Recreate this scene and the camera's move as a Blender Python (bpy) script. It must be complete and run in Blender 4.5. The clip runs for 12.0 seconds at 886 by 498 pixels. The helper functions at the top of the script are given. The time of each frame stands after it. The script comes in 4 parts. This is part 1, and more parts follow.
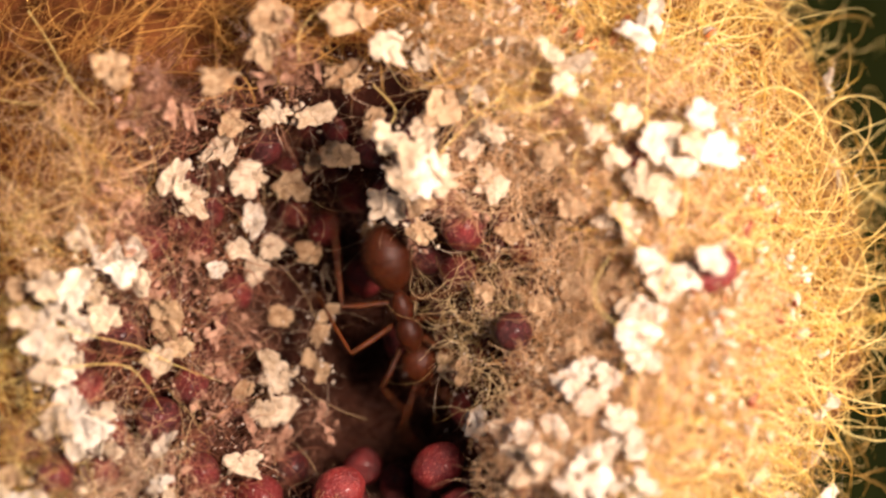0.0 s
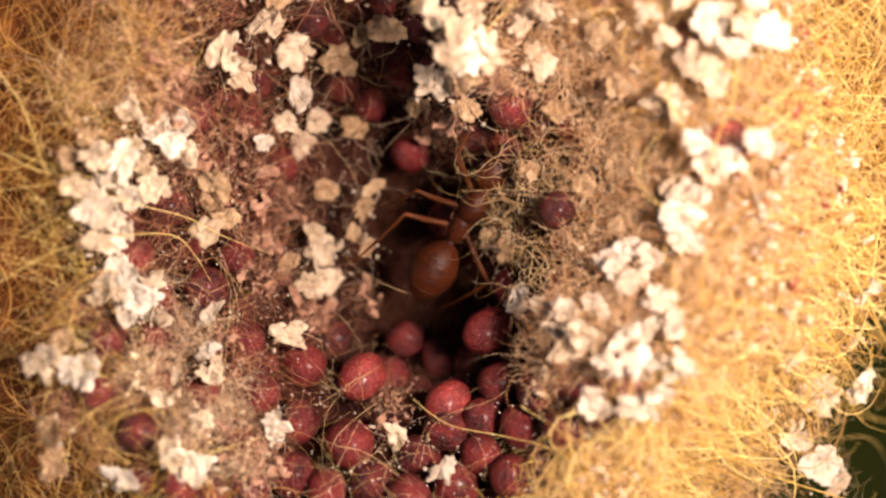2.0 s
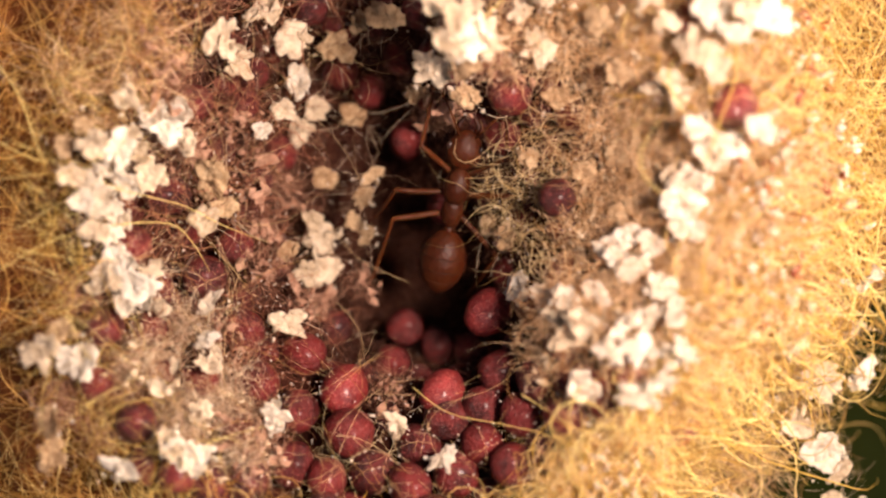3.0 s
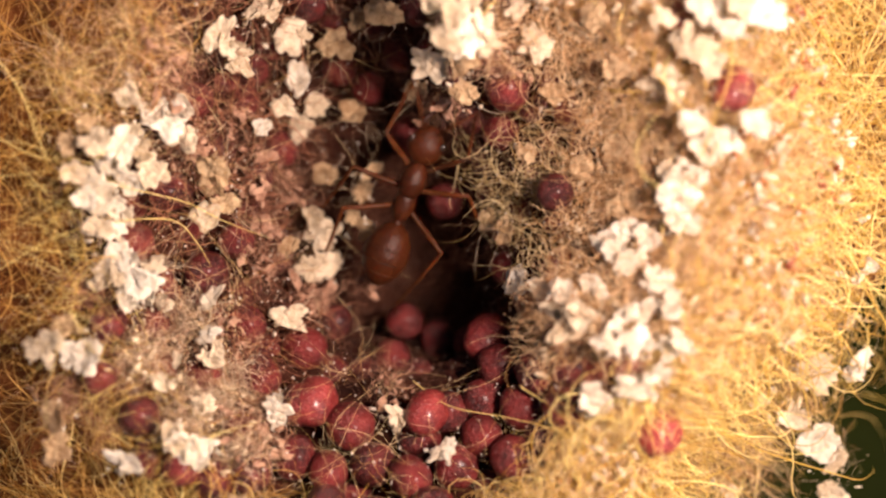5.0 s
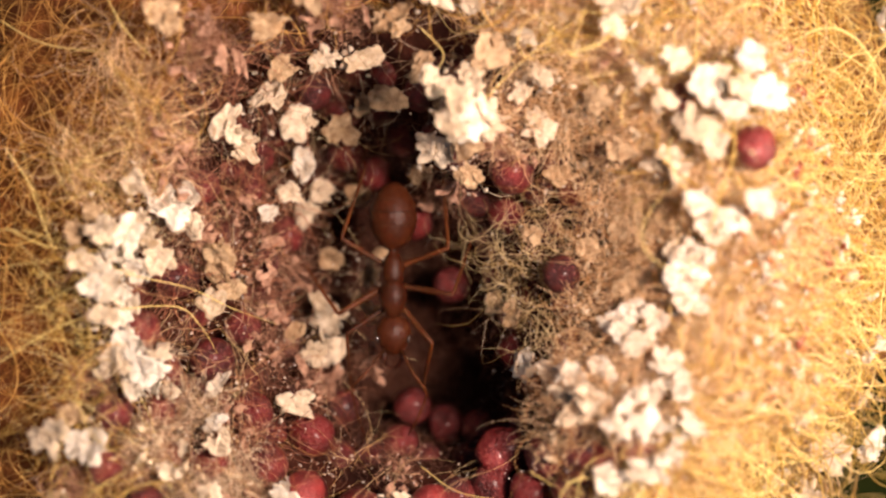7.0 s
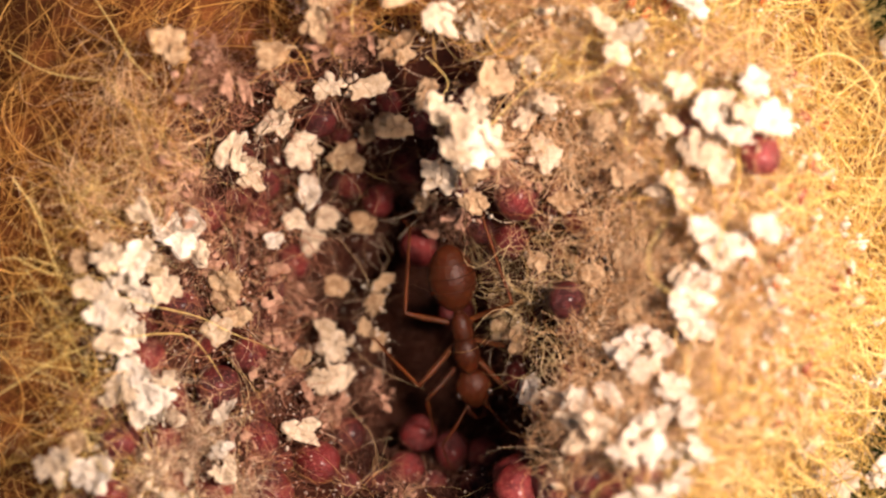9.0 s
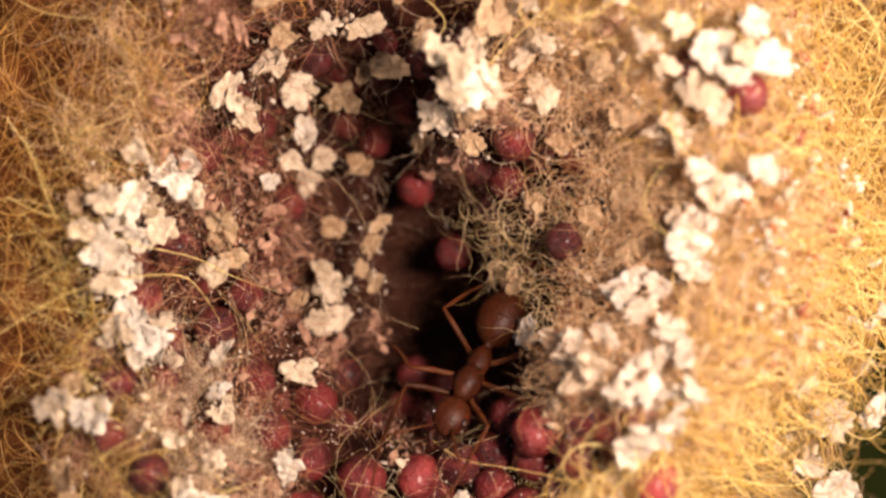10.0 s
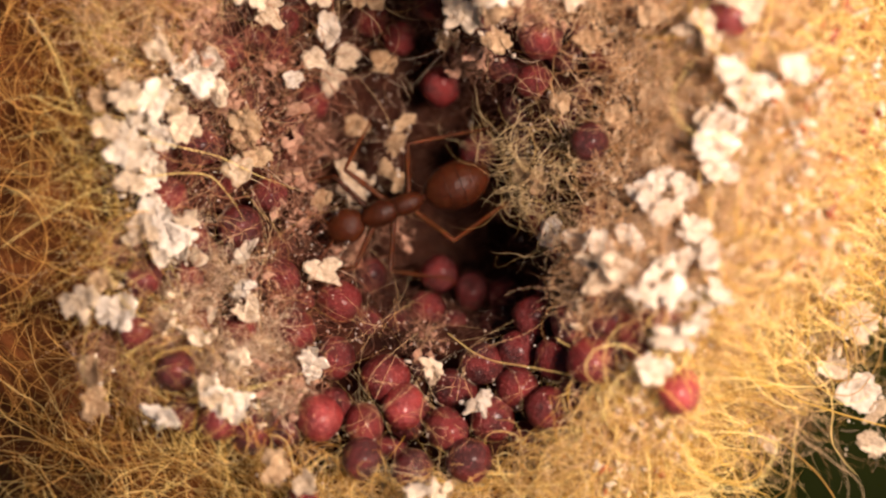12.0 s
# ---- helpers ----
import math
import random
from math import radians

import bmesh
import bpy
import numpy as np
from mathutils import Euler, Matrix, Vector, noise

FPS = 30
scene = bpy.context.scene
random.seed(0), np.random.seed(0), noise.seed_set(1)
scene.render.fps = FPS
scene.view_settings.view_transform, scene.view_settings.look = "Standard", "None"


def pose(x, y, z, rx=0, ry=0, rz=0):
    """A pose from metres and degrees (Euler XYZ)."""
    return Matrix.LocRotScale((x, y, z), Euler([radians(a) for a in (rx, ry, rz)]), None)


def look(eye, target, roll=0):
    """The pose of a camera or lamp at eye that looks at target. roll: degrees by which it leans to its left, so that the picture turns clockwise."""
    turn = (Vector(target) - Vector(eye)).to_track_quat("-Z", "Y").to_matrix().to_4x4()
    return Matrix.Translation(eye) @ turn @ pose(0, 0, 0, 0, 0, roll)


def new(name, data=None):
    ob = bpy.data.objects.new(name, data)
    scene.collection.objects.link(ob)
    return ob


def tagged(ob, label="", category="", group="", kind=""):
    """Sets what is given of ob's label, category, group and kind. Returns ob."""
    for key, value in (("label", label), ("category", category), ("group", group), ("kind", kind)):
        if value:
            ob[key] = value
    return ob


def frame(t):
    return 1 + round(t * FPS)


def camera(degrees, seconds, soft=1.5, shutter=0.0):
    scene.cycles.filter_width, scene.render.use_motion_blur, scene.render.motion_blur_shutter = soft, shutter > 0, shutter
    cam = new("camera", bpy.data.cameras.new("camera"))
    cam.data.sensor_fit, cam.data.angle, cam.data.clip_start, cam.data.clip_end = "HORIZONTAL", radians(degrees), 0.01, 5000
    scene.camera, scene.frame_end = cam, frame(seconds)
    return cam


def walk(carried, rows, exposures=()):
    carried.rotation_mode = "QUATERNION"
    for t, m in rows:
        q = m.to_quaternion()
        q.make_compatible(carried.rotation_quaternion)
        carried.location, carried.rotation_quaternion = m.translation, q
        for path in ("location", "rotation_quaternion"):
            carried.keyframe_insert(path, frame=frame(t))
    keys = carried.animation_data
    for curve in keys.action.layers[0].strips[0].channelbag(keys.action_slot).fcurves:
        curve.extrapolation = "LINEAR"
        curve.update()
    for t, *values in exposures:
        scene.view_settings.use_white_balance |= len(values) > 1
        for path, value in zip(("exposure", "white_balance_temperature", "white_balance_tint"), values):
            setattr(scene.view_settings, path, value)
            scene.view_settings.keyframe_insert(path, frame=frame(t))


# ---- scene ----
# A fibrous, hairy body with a deep hollow, seen from close above. Plan numbers are millimetres
# on a reference plane, set to fit the camera's view; place() turns them into world metres.
FAR = 41.2
CENTRE = (-1.2, -0.3)

cam = camera(40.0, 12.0, soft=2.4, shutter=0.4)
cam.data.dof.use_dof = True
cam.data.dof.focus_distance, cam.data.dof.aperture_fstop = 0.0421, 31.0
PATH = [
    (0, pose(0, 0, 0.040912, 5.355, -2.150, -0.485)),
    (0.5, pose(0, 0, 0.041551, 3.031, -0.685, 0.267)),
    (1, pose(0, 0, 0.041201, -0.353, 0.012, 0.590)),
    (1.5, pose(0, 0, 0.041236, -0.509, -0.106, 0.612)),
    (2, pose(0, 0, 0.041148, -0.469, -0.110, 0.818)),
    (2.5, pose(0, 0, 0.041117, -0.450, -0.190, 1.152)),
    (3, pose(0, 0, 0.040923, -1.043, -0.127, 0.605)),
    (5, pose(0, 0, 0.041360, -1.285, -0.174, 0.316)),
    (5.5, pose(0, 0, 0.041463, -0.323, -0.065, 0.261)),
    (6, pose(0, 0, 0.041255, 1.708, 0.011, 0.301)),
    (6.5, pose(0, 0, 0.041265, 2.330, 0.035, -0.054)),
    (8.5, pose(0, 0, 0.041239, 3.748, 0.497, -0.678)),
    (9, pose(0, 0, 0.041297, 3.889, 0.401, -0.643)),
    (9.5, pose(0, 0, 0.041330, 3.168, 0.352, -0.750)),
    (10, pose(0, 0, 0.041236, 1.135, 0.248, -0.609)),
    (10.5, pose(0, 0, 0.041140, -1.707, 0.283, -0.531)),
    (11, pose(0, 0, 0.041239, -4.084, 0.559, -0.500)),
    (11.5, pose(0, 0, 0.041071, -3.506, 0.918, -0.341)),
    (12, pose(0, 0, 0.041034, -3.577, 1.400, -0.332)),
]
walk(cam, PATH, [(0, 0.54), (1.5, 0.55), (5.5, 0.51), (9.5, 0.46), (10.5, 0.35), (11, 0.33), (12, 0.36)])

# ---- light: one warm lamp, unseen and assumed beside the lens, close to the subject, and a dim sky ----
world = bpy.data.worlds.new("sky")
scene.world = world
world.use_nodes = True
sky = world.node_tree.nodes.new("ShaderNodeTexSky")
sky.sky_type, sky.sun_disc = "NISHITA", False
sky.sun_elevation, sky.sun_rotation = radians(12), radians(90)
sky.air_density, sky.dust_density, sky.ozone_density = 0.3, 8.0, 0.0
backlight = world.node_tree.nodes["Background"]
backlight.inputs["Strength"].default_value = 0.14
world.node_tree.links.new(sky.outputs["Color"], backlight.inputs["Color"])
# Assumed lamp, added for the falloff from right to left.
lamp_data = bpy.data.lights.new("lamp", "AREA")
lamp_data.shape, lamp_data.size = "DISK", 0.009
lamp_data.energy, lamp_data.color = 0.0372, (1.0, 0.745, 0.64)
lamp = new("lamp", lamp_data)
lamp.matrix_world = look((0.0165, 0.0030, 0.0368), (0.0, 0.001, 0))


# ---- materials ----
def material(name, low, high, scale, rough=0.6, bump=0.0, fine=6.0, island=0.0, through_light=0.0, coat=0.0, spots=None, depth=0.0, shine=0.5):
    m = bpy.data.materials.new(name)
    m.use_nodes = True
    nodes, link = m.node_tree.nodes, m.node_tree.links.new
    shader, out = nodes["Principled BSDF"], nodes["Material Output"]
    where = nodes.new("ShaderNodeTexCoord")
    coarse = nodes.new("ShaderNodeTexNoise")
    coarse.inputs["Scale"].default_value, coarse.inputs["Detail"].default_value = scale, 5.0
    link(where.outputs["Object"], coarse.inputs["Vector"])
    ramp = nodes.new("ShaderNodeValToRGB")
    ramp.color_ramp.elements[0].position, ramp.color_ramp.elements[1].position = 0.32, 0.68
    ramp.color_ramp.elements[0].color, ramp.color_ramp.elements[1].color = (*low, 1), (*high, 1)
    if island:
        geometry, blend = nodes.new("ShaderNodeNewGeometry"), nodes.new("ShaderNodeMix")
        blend.inputs[0].default_value = island
        link(coarse.outputs["Fac"], blend.inputs[2])
        link(geometry.outputs["Random Per Island"], blend.inputs[3])
        link(blend.outputs[0], ramp.inputs["Fac"])
    else:
        info, shift = nodes.new("ShaderNodeObjectInfo"), nodes.new("ShaderNodeMath")
        shift.operation, shift.inputs[1].default_value = "MULTIPLY_ADD", 0.3
        link(info.outputs["Random"], shift.inputs[0])
        offset = nodes.new("ShaderNodeMath")
        offset.operation, offset.inputs[1].default_value = "SUBTRACT", 0.15
        link(coarse.outputs["Fac"], offset.inputs[0])
        link(offset.outputs[0], shift.inputs[2])
        link(shift.outputs[0], ramp.inputs["Fac"])
    colour = ramp.outputs["Color"]
    if spots:
        dots, cut, mixer = nodes.new("ShaderNodeTexNoise"), nodes.new("ShaderNodeValToRGB"), nodes.new("ShaderNodeMix")
        dots.inputs["Scale"].default_value, dots.inputs["Detail"].default_value = scale * 9, 2.0
        link(where.outputs["Object"], dots.inputs["Vector"])
        cut.color_ramp.elements[0].position, cut.color_ramp.elements[1].position = 0.6, 0.72
        link(dots.outputs["Fac"], cut.inputs["Fac"])
        mixer.data_type = "RGBA"
        mixer.inputs[7].default_value = (*spots, 1)
        link(cut.outputs["Color"], mixer.inputs[0])
        link(colour, mixer.inputs[6])
        colour = mixer.outputs[2]
    link(colour, shader.inputs["Base Color"])
    shader.inputs["Roughness"].default_value = rough
    shader.inputs["Coat Weight"].default_value = coat
    shader.inputs["Specular IOR Level"].default_value = shine
    shader.inputs["Coat Roughness"].default_value = 0.2
    if depth:
        shader.inputs["Subsurface Weight"].default_value = 0.5
        shader.inputs["Subsurface Radius"].default_value = (1.0, 0.35, 0.15)
        shader.inputs["Subsurface Scale"].default_value = depth
    if bump:
        grain, relief = nodes.new("ShaderNodeTexNoise"), nodes.new("ShaderNodeBump")
        grain.inputs["Scale"].default_value, grain.inputs["Detail"].default_value = scale * fine, 4.0
        link(where.outputs["Object"], grain.inputs["Vector"])
        relief.inputs["Strength"].default_value, relief.inputs["Distance"].default_value = 0.8, bump
        link(grain.outputs["Fac"], relief.inputs["Height"])
        link(relief.outputs["Normal"], shader.inputs["Normal"])
    if through_light:
        thin, both = nodes.new("ShaderNodeBsdfTranslucent"), nodes.new("ShaderNodeMixShader")
        both.inputs[0].default_value = through_light
        link(colour, thin.inputs["Color"])
        link(shader.outputs["BSDF"], both.inputs[1])
        link(thin.outputs["BSDF"], both.inputs[2])
        link(both.outputs["Shader"], out.inputs["Surface"])
    return m


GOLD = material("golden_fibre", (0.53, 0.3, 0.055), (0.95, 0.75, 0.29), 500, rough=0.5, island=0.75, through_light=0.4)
# Darker copy of the gold hair: the dim side's shade is in the colour.
SHADED_GOLD = material("shaded_gold_fibre", (0.36, 0.155, 0.022), (0.86, 0.53, 0.14), 500, rough=0.5, island=0.75, through_light=0.4)
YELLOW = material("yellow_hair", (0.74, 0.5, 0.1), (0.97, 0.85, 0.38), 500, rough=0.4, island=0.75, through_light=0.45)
FUZZ = material("pale_gold_fuzz", (0.66, 0.42, 0.15), (0.97, 0.86, 0.57), 450, rough=0.6, island=0.35, through_light=0.45)
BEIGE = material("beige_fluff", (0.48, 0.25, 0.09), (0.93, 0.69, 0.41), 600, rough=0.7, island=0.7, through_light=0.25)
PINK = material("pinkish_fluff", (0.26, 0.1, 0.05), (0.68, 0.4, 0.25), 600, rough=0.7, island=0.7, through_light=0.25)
CREAMY = material("cream_pink_lint", (0.52, 0.33, 0.18), (0.94, 0.77, 0.56), 600, rough=0.7, island=0.7, through_light=0.3)
# Umber set dark so that the pit's shade sits in the fibre colour.
UMBER = material("shade_umber_fibre", (0.05, 0.018, 0.01), (0.2, 0.085, 0.045), 600, rough=0.7, island=0.7, through_light=0.2)
OLIVE = material("pale_olive_fibre", (0.4, 0.27, 0.1), (0.82, 0.66, 0.36), 600, rough=0.5, island=0.7, through_light=0.2)
SILK = material("tan_silk", (0.6, 0.36, 0.12), (0.95, 0.75, 0.42), 400, rough=0.4, island=0.8, through_light=0.25)
# Lining felt is nearly black: the hollow's shade is put into its brown.
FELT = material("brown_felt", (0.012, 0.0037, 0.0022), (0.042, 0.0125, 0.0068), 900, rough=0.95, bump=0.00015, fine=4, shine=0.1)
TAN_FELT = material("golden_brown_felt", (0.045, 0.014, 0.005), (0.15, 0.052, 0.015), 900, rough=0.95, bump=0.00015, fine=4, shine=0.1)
WHITE = material("white_husk", (0.66, 0.57, 0.43), (0.88, 0.83, 0.72), 2400, rough=0.75, bump=0.0001, fine=3.2, through_light=0.42)
# Ivory and cream: real husk hues that also stand for dimmer light on deep flakes.
IVORY = material("ivory_husk", (0.58, 0.46, 0.3), (0.86, 0.75, 0.57), 2400, rough=0.75, bump=0.0001, fine=3.2, through_light=0.42)
CREAM = material("cream_husk", (0.4, 0.25, 0.125), (0.7, 0.53, 0.32), 2400, rough=0.75, bump=0.0001, fine=3.2, through_light=0.42)
RED = material("dark_red_skin", (0.03, 0.004, 0.004), (0.135, 0.014, 0.013), 1300, rough=0.4, bump=0.0002, fine=6, spots=(0.36, 0.1, 0.09), coat=0.1, shine=0.3)
# Lighter copy of the seed red, standing for full light on the rollers.
LIT_RED = material("lit_red_skin", (0.1, 0.009, 0.01), (0.26, 0.03, 0.028), 1300, rough=0.4, bump=0.00014, fine=6, spots=(0.5, 0.16, 0.12), coat=0.15, shine=0.35)
# Amber darkened well below its own tone, for the pit's shade on the ant.
AMBER = material("shaded_amber_shell", (0.018, 0.004, 0.0014), (0.045, 0.0105, 0.003), 900, rough=0.46, bump=0.00006, shine=0.16, depth=0.0006)
ROSE = material("pinkish_scrap", (0.2, 0.078, 0.042), (0.62, 0.38, 0.255), 1400, rough=0.4, bump=0.0001, fine=5, island=0.35, through_light=0.4)
LIMB = material("amber_leg", (0.03, 0.009, 0.003), (0.09, 0.026, 0.007), 900, rough=0.5, bump=0.00003, shine=0.12, depth=0.0004)
DARK = material("dark_eye", (0.01, 0.006, 0.004), (0.03, 0.015, 0.01), 3000, rough=0.2, coat=0.5)
COPPER = material("copper_fibre", (0.08, 0.02, 0.009), (0.46, 0.19, 0.1), 600, rough=0.5, island=0.7, through_light=0.25)
RUST = material("rust_skin", (0.2, 0.04, 0.012), (0.5, 0.17, 0.05), 1400, rough=0.5, island=0.6, through_light=0.2)
DUST = material("pale_dust", (0.6, 0.48, 0.36), (0.85, 0.78, 0.68), 900, rough=0.8, island=0.9)
# Leaf green darkened nearly to black in place of shade on the ground.
LEAF = material("shaded_green_leaf", (0.004, 0.006, 0.001), (0.012, 0.016, 0.003), 60, rough=0.9, bump=0.0004, fine=5, shine=0.03)


# ---- shape of the body ----
def blend_side(turn, right, top, left, bottom):
    c, s = np.cos(turn), np.sin(turn)
    return np.where(c > 0, right, left) * c * c + np.where(s > 0, top, bottom) * s * s


def rim_at(turn):
    return blend_side(turn, 10.4, 11.2, 11.4, 10.6) - 0.9 * np.exp(-(((turn + 0.82) / 0.34) ** 2))


def foot_at(turn):
    return blend_side(turn, 17.4, 22.0, 21.0, 14.8) - 5.2 * np.exp(-(((turn + 0.52) / 0.34) ** 2))


def height(u, v):
    """Height of the body's skin in millimetres: a hollow inside a rounded rim, falling to the leaf outside."""
    du, dv = np.asarray(u, float) - CENTRE[0], np.asarray(v, float) - CENTRE[1]
    r, turn = np.hypot(du, dv), np.arctan2(dv, du)
    rim, rest = rim_at(turn), foot_at(turn)
    s, q = np.clip(r / rim, 0, 1), np.clip((r - rim) / (rest - rim), 0, 1)
    k = np.clip((dv + 2.3) / 10.3, 0, 1)
    across, beyond = du - 1.2 + 3.6 * k, dv + 2.3 - 10.3 * k
    gully = np.hypot(across / np.where(across < 0, 4.3, 2.6), beyond / 2.2)
    inner = -3.9 * (1 - s * s) ** 1.2 - (6.8 - 3.6 * k) * np.exp(-gully ** 3) * (1 - s ** 6)
    outer = -16.0 * (1 - np.clip(1 - q ** 3, 0, 1) ** (1 / 3))
    inner = inner + 2.8 * np.exp(-((du - 1.9) ** 2 + (dv - 6.3) ** 2) / 4.2) + 2.8 * np.exp(-((du - 6.2) ** 2 + (dv + 2.8) ** 2) / 8.0)
    bumps = 0.35 * np.sin(1.9 * du + 0.6 * dv) * np.sin(1.3 * dv - 0.4 * du) + 0.2 * np.sin(3.7 * du) * np.cos(3.1 * dv + du)
    lean = 0.14 * np.clip(du - 3.0, 0, None)
    return np.where(r < rim, inner, outer) + bumps * (q < 0.97) + lean * (1 - q ** 2)


# Scales plan by height, keeping each thing on its ray from the camera.
def place(u, v, h):
    k = (1 - h / FAR) * 0.001
    return Vector((u * k, v * k, h * 0.001))


def world_points(p):
    k = (1 - p[..., 2:3] / FAR) * 0.001
    return np.concatenate([p[..., :2] * k, p[..., 2:3] * 0.001], axis=-1)


def part(name, bm, mat, parent=None, label="", smooth=True):
    data = bpy.data.meshes.new(name)
    bm.to_mesh(data)
    bm.free()
    data.materials.append(mat)
    data.polygons.foreach_set("use_smooth", [smooth] * len(data.polygons))
    ob = new(name, data)
    ob.parent = parent
    return tagged(ob, label)


def raw_mesh(name, verts, quads, mat):
    data = bpy.data.meshes.new(name)
    data.vertices.add(len(verts))
    data.vertices.foreach_set("co", np.asarray(verts, np.float32).ravel())
    data.loops.add(quads.size)
    data.loops.foreach_set("vertex_index", quads.astype(np.int32).ravel())
    data.polygons.add(len(quads))
    data.polygons.foreach_set("loop_start", np.arange(0, quads.size, quads.shape[1], dtype=np.int32))
    data.polygons.foreach_set("use_smooth", np.ones(len(quads), bool))
    data.update(calc_edges=True)
    data.validate()
    data.materials.append(mat)
    return data


def tubes(name, paths, radii, mat, sides=3):
    """Tapered tubes along paths (count, steps, 3) in metres, as one mesh."""
    n, k, _ = paths.shape
    along = np.gradient(paths, axis=1)
    along /= np.linalg.norm(along, axis=2, keepdims=True) + 1e-12
    side = np.cross(along, np.array([0.31, 0.52, 0.79]))
    side /= np.linalg.norm(side, axis=2, keepdims=True) + 1e-12
    other = np.cross(along, side)
    taper = np.clip(1.25 - np.abs(np.linspace(-0.35, 1, k)) ** 2, 0.18, 1.0)
    wide = radii[:, None, None] * taper[None, :, None]
    rings = [paths + wide * (math.cos(a) * side + math.sin(a) * other) for a in np.arange(sides) * 2 * math.pi / sides]
    verts = np.stack(rings, axis=2).reshape(-1, 3)
    base = (np.arange(n)[:, None] * k + np.arange(k - 1)[None, :]) * sides
    quads = []
    for j in range(sides):
        jj = (j + 1) % sides
        quads.append(np.stack([base + j, base + jj, base + sides + jj, base + sides + j], axis=-1).reshape(-1, 4))
    return raw_mesh(name, verts, np.concatenate(quads), mat)


def wander(rng, start, way, length, steps, curl, wave, lift=(0.05, 1.2), settle=0.25, keep_out=0.0, web=-99.0):
    """Curling hair paths in plan millimetres: each keeps its own bend and drifts, and stays near the skin."""
    n = len(start)
    p, d = start.copy(), way / (np.linalg.norm(way, axis=1, keepdims=True) + 1e-9)
    axis = rng.normal(size=(n, 3)) * [0.5, 0.5, 1.0]
    step = (length / (steps - 1))[:, None]
    path = [p.copy()]
    for _ in range(steps - 1):
        axis = 0.8 * axis + 0.6 * wave * rng.normal(size=(n, 3)) * [0.6, 0.6, 1.0]
        d = d + np.cross(axis, d) * curl * step
        h = p[:, 2] - np.maximum(height(p[:, 0], p[:, 1]), web)
        d[:, 2] += np.where(h < lift[0], settle * 2, np.where(h > lift[1], -settle, 0))
        if keep_out:
            du, dv = p[:, 0] - CENTRE[0], p[:, 1] - CENTRE[1]
            near = np.where(np.hypot(du, dv) < rim_at(np.arctan2(dv, du)) * keep_out, 0.3, 0.0) / (np.hypot(du, dv) + 0.01)
            d[:, 0] += du * near
            d[:, 1] += dv * near
        d /= np.linalg.norm(d, axis=1, keepdims=True) + 1e-9
        p = p + d * step
        path.append(p.copy())
    return np.stack(path, axis=1)


def stuff(name, data, label, category):
    return tagged(new(name, data), label, category, kind="stuff")


# ---- ground and body ----
def build_ground():
    bm = bmesh.new()
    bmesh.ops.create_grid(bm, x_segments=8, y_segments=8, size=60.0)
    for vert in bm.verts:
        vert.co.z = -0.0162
    tagged(part("ground", bm, LEAF), "green leafy ground under the fibre body, darkened in colour for shade", "ground", kind="structure")


def polar_mesh(name, near, far, rings, spokes, mat):
    """A ring of the body's skin between two plan radii, given as functions of the turn."""
    turn = np.linspace(0, 2 * math.pi, spokes, endpoint=False)
    reach = np.linspace(0, 1, rings)[:, None]
    side = (turn + math.pi) % (2 * math.pi) - math.pi
    r = near(side) + reach * (far(side) - near(side))
    u, v = CENTRE[0] + r * np.cos(turn), CENTRE[1] + r * np.sin(turn)
    verts = world_points(np.stack([u, v, height(u, v)], axis=-1)).reshape(-1, 3)
    i, j = np.meshgrid(np.arange(rings - 1), np.arange(spokes), indexing="ij")
    jj = (j + 1) % spokes
    quads = np.stack([i * spokes + j, (i + 1) * spokes + j, (i + 1) * spokes + jj, i * spokes + jj], axis=-1).reshape(-1, 4)
    return raw_mesh(name, verts, quads, mat)


def build_body():
    nest = tagged(new("nest_body"), "brown matted fibre body with a deep open hollow", "nest")
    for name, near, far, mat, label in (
        ("hollow_lining", lambda turn: 0.02 + 0 * turn, rim_at, FELT, "brown felted lining of the hollow, darkened in colour for its shade"),
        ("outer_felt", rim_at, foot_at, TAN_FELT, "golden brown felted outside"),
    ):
        ob = new(name, polar_mesh(name, near, far, 60, 160, mat))
        ob.parent = nest
        tagged(ob, label)


build_ground()
build_body()


# ---- hair on the rim ----
def rim_hair(rng, count, turn_from, turn_to, reach, length, radius, curl, wave, steps=18, lift=(0.1, 1.5), out=1.2):
    """Hair that starts on the rim between two turns and curls over its skin."""
    turn = np.radians(rng.uniform(turn_from, turn_to, count))
    rim, rest = rim_at(turn), foot_at(turn)
    q = rng.uniform(reach[0], reach[1], count)
    r = np.where(q < 0, rim * (1 + q), rim + q * (rest - rim))
    u, v = CENTRE[0] + r * np.cos(turn), CENTRE[1] + r * np.sin(turn)
    start = np.stack([u, v, height(u, v) + rng.uniform(0, lift[1], count)], axis=1)
    a = rng.uniform(0, 2 * math.pi, count)
    sign = rng.choice([-1.0, 1.0], count)
    way = np.stack([0.8 * np.cos(a) - out * sign * np.sin(turn), 0.8 * np.sin(a) + out * sign * np.cos(turn), rng.uniform(-0.1, 0.5, count)], axis=1)
    paths = wander(rng, start, way, rng.uniform(length[0], length[1], count), steps, curl, wave, lift, keep_out=0.96)
    return world_points(paths), rng.uniform(radius[0], radius[1], count) * 0.001


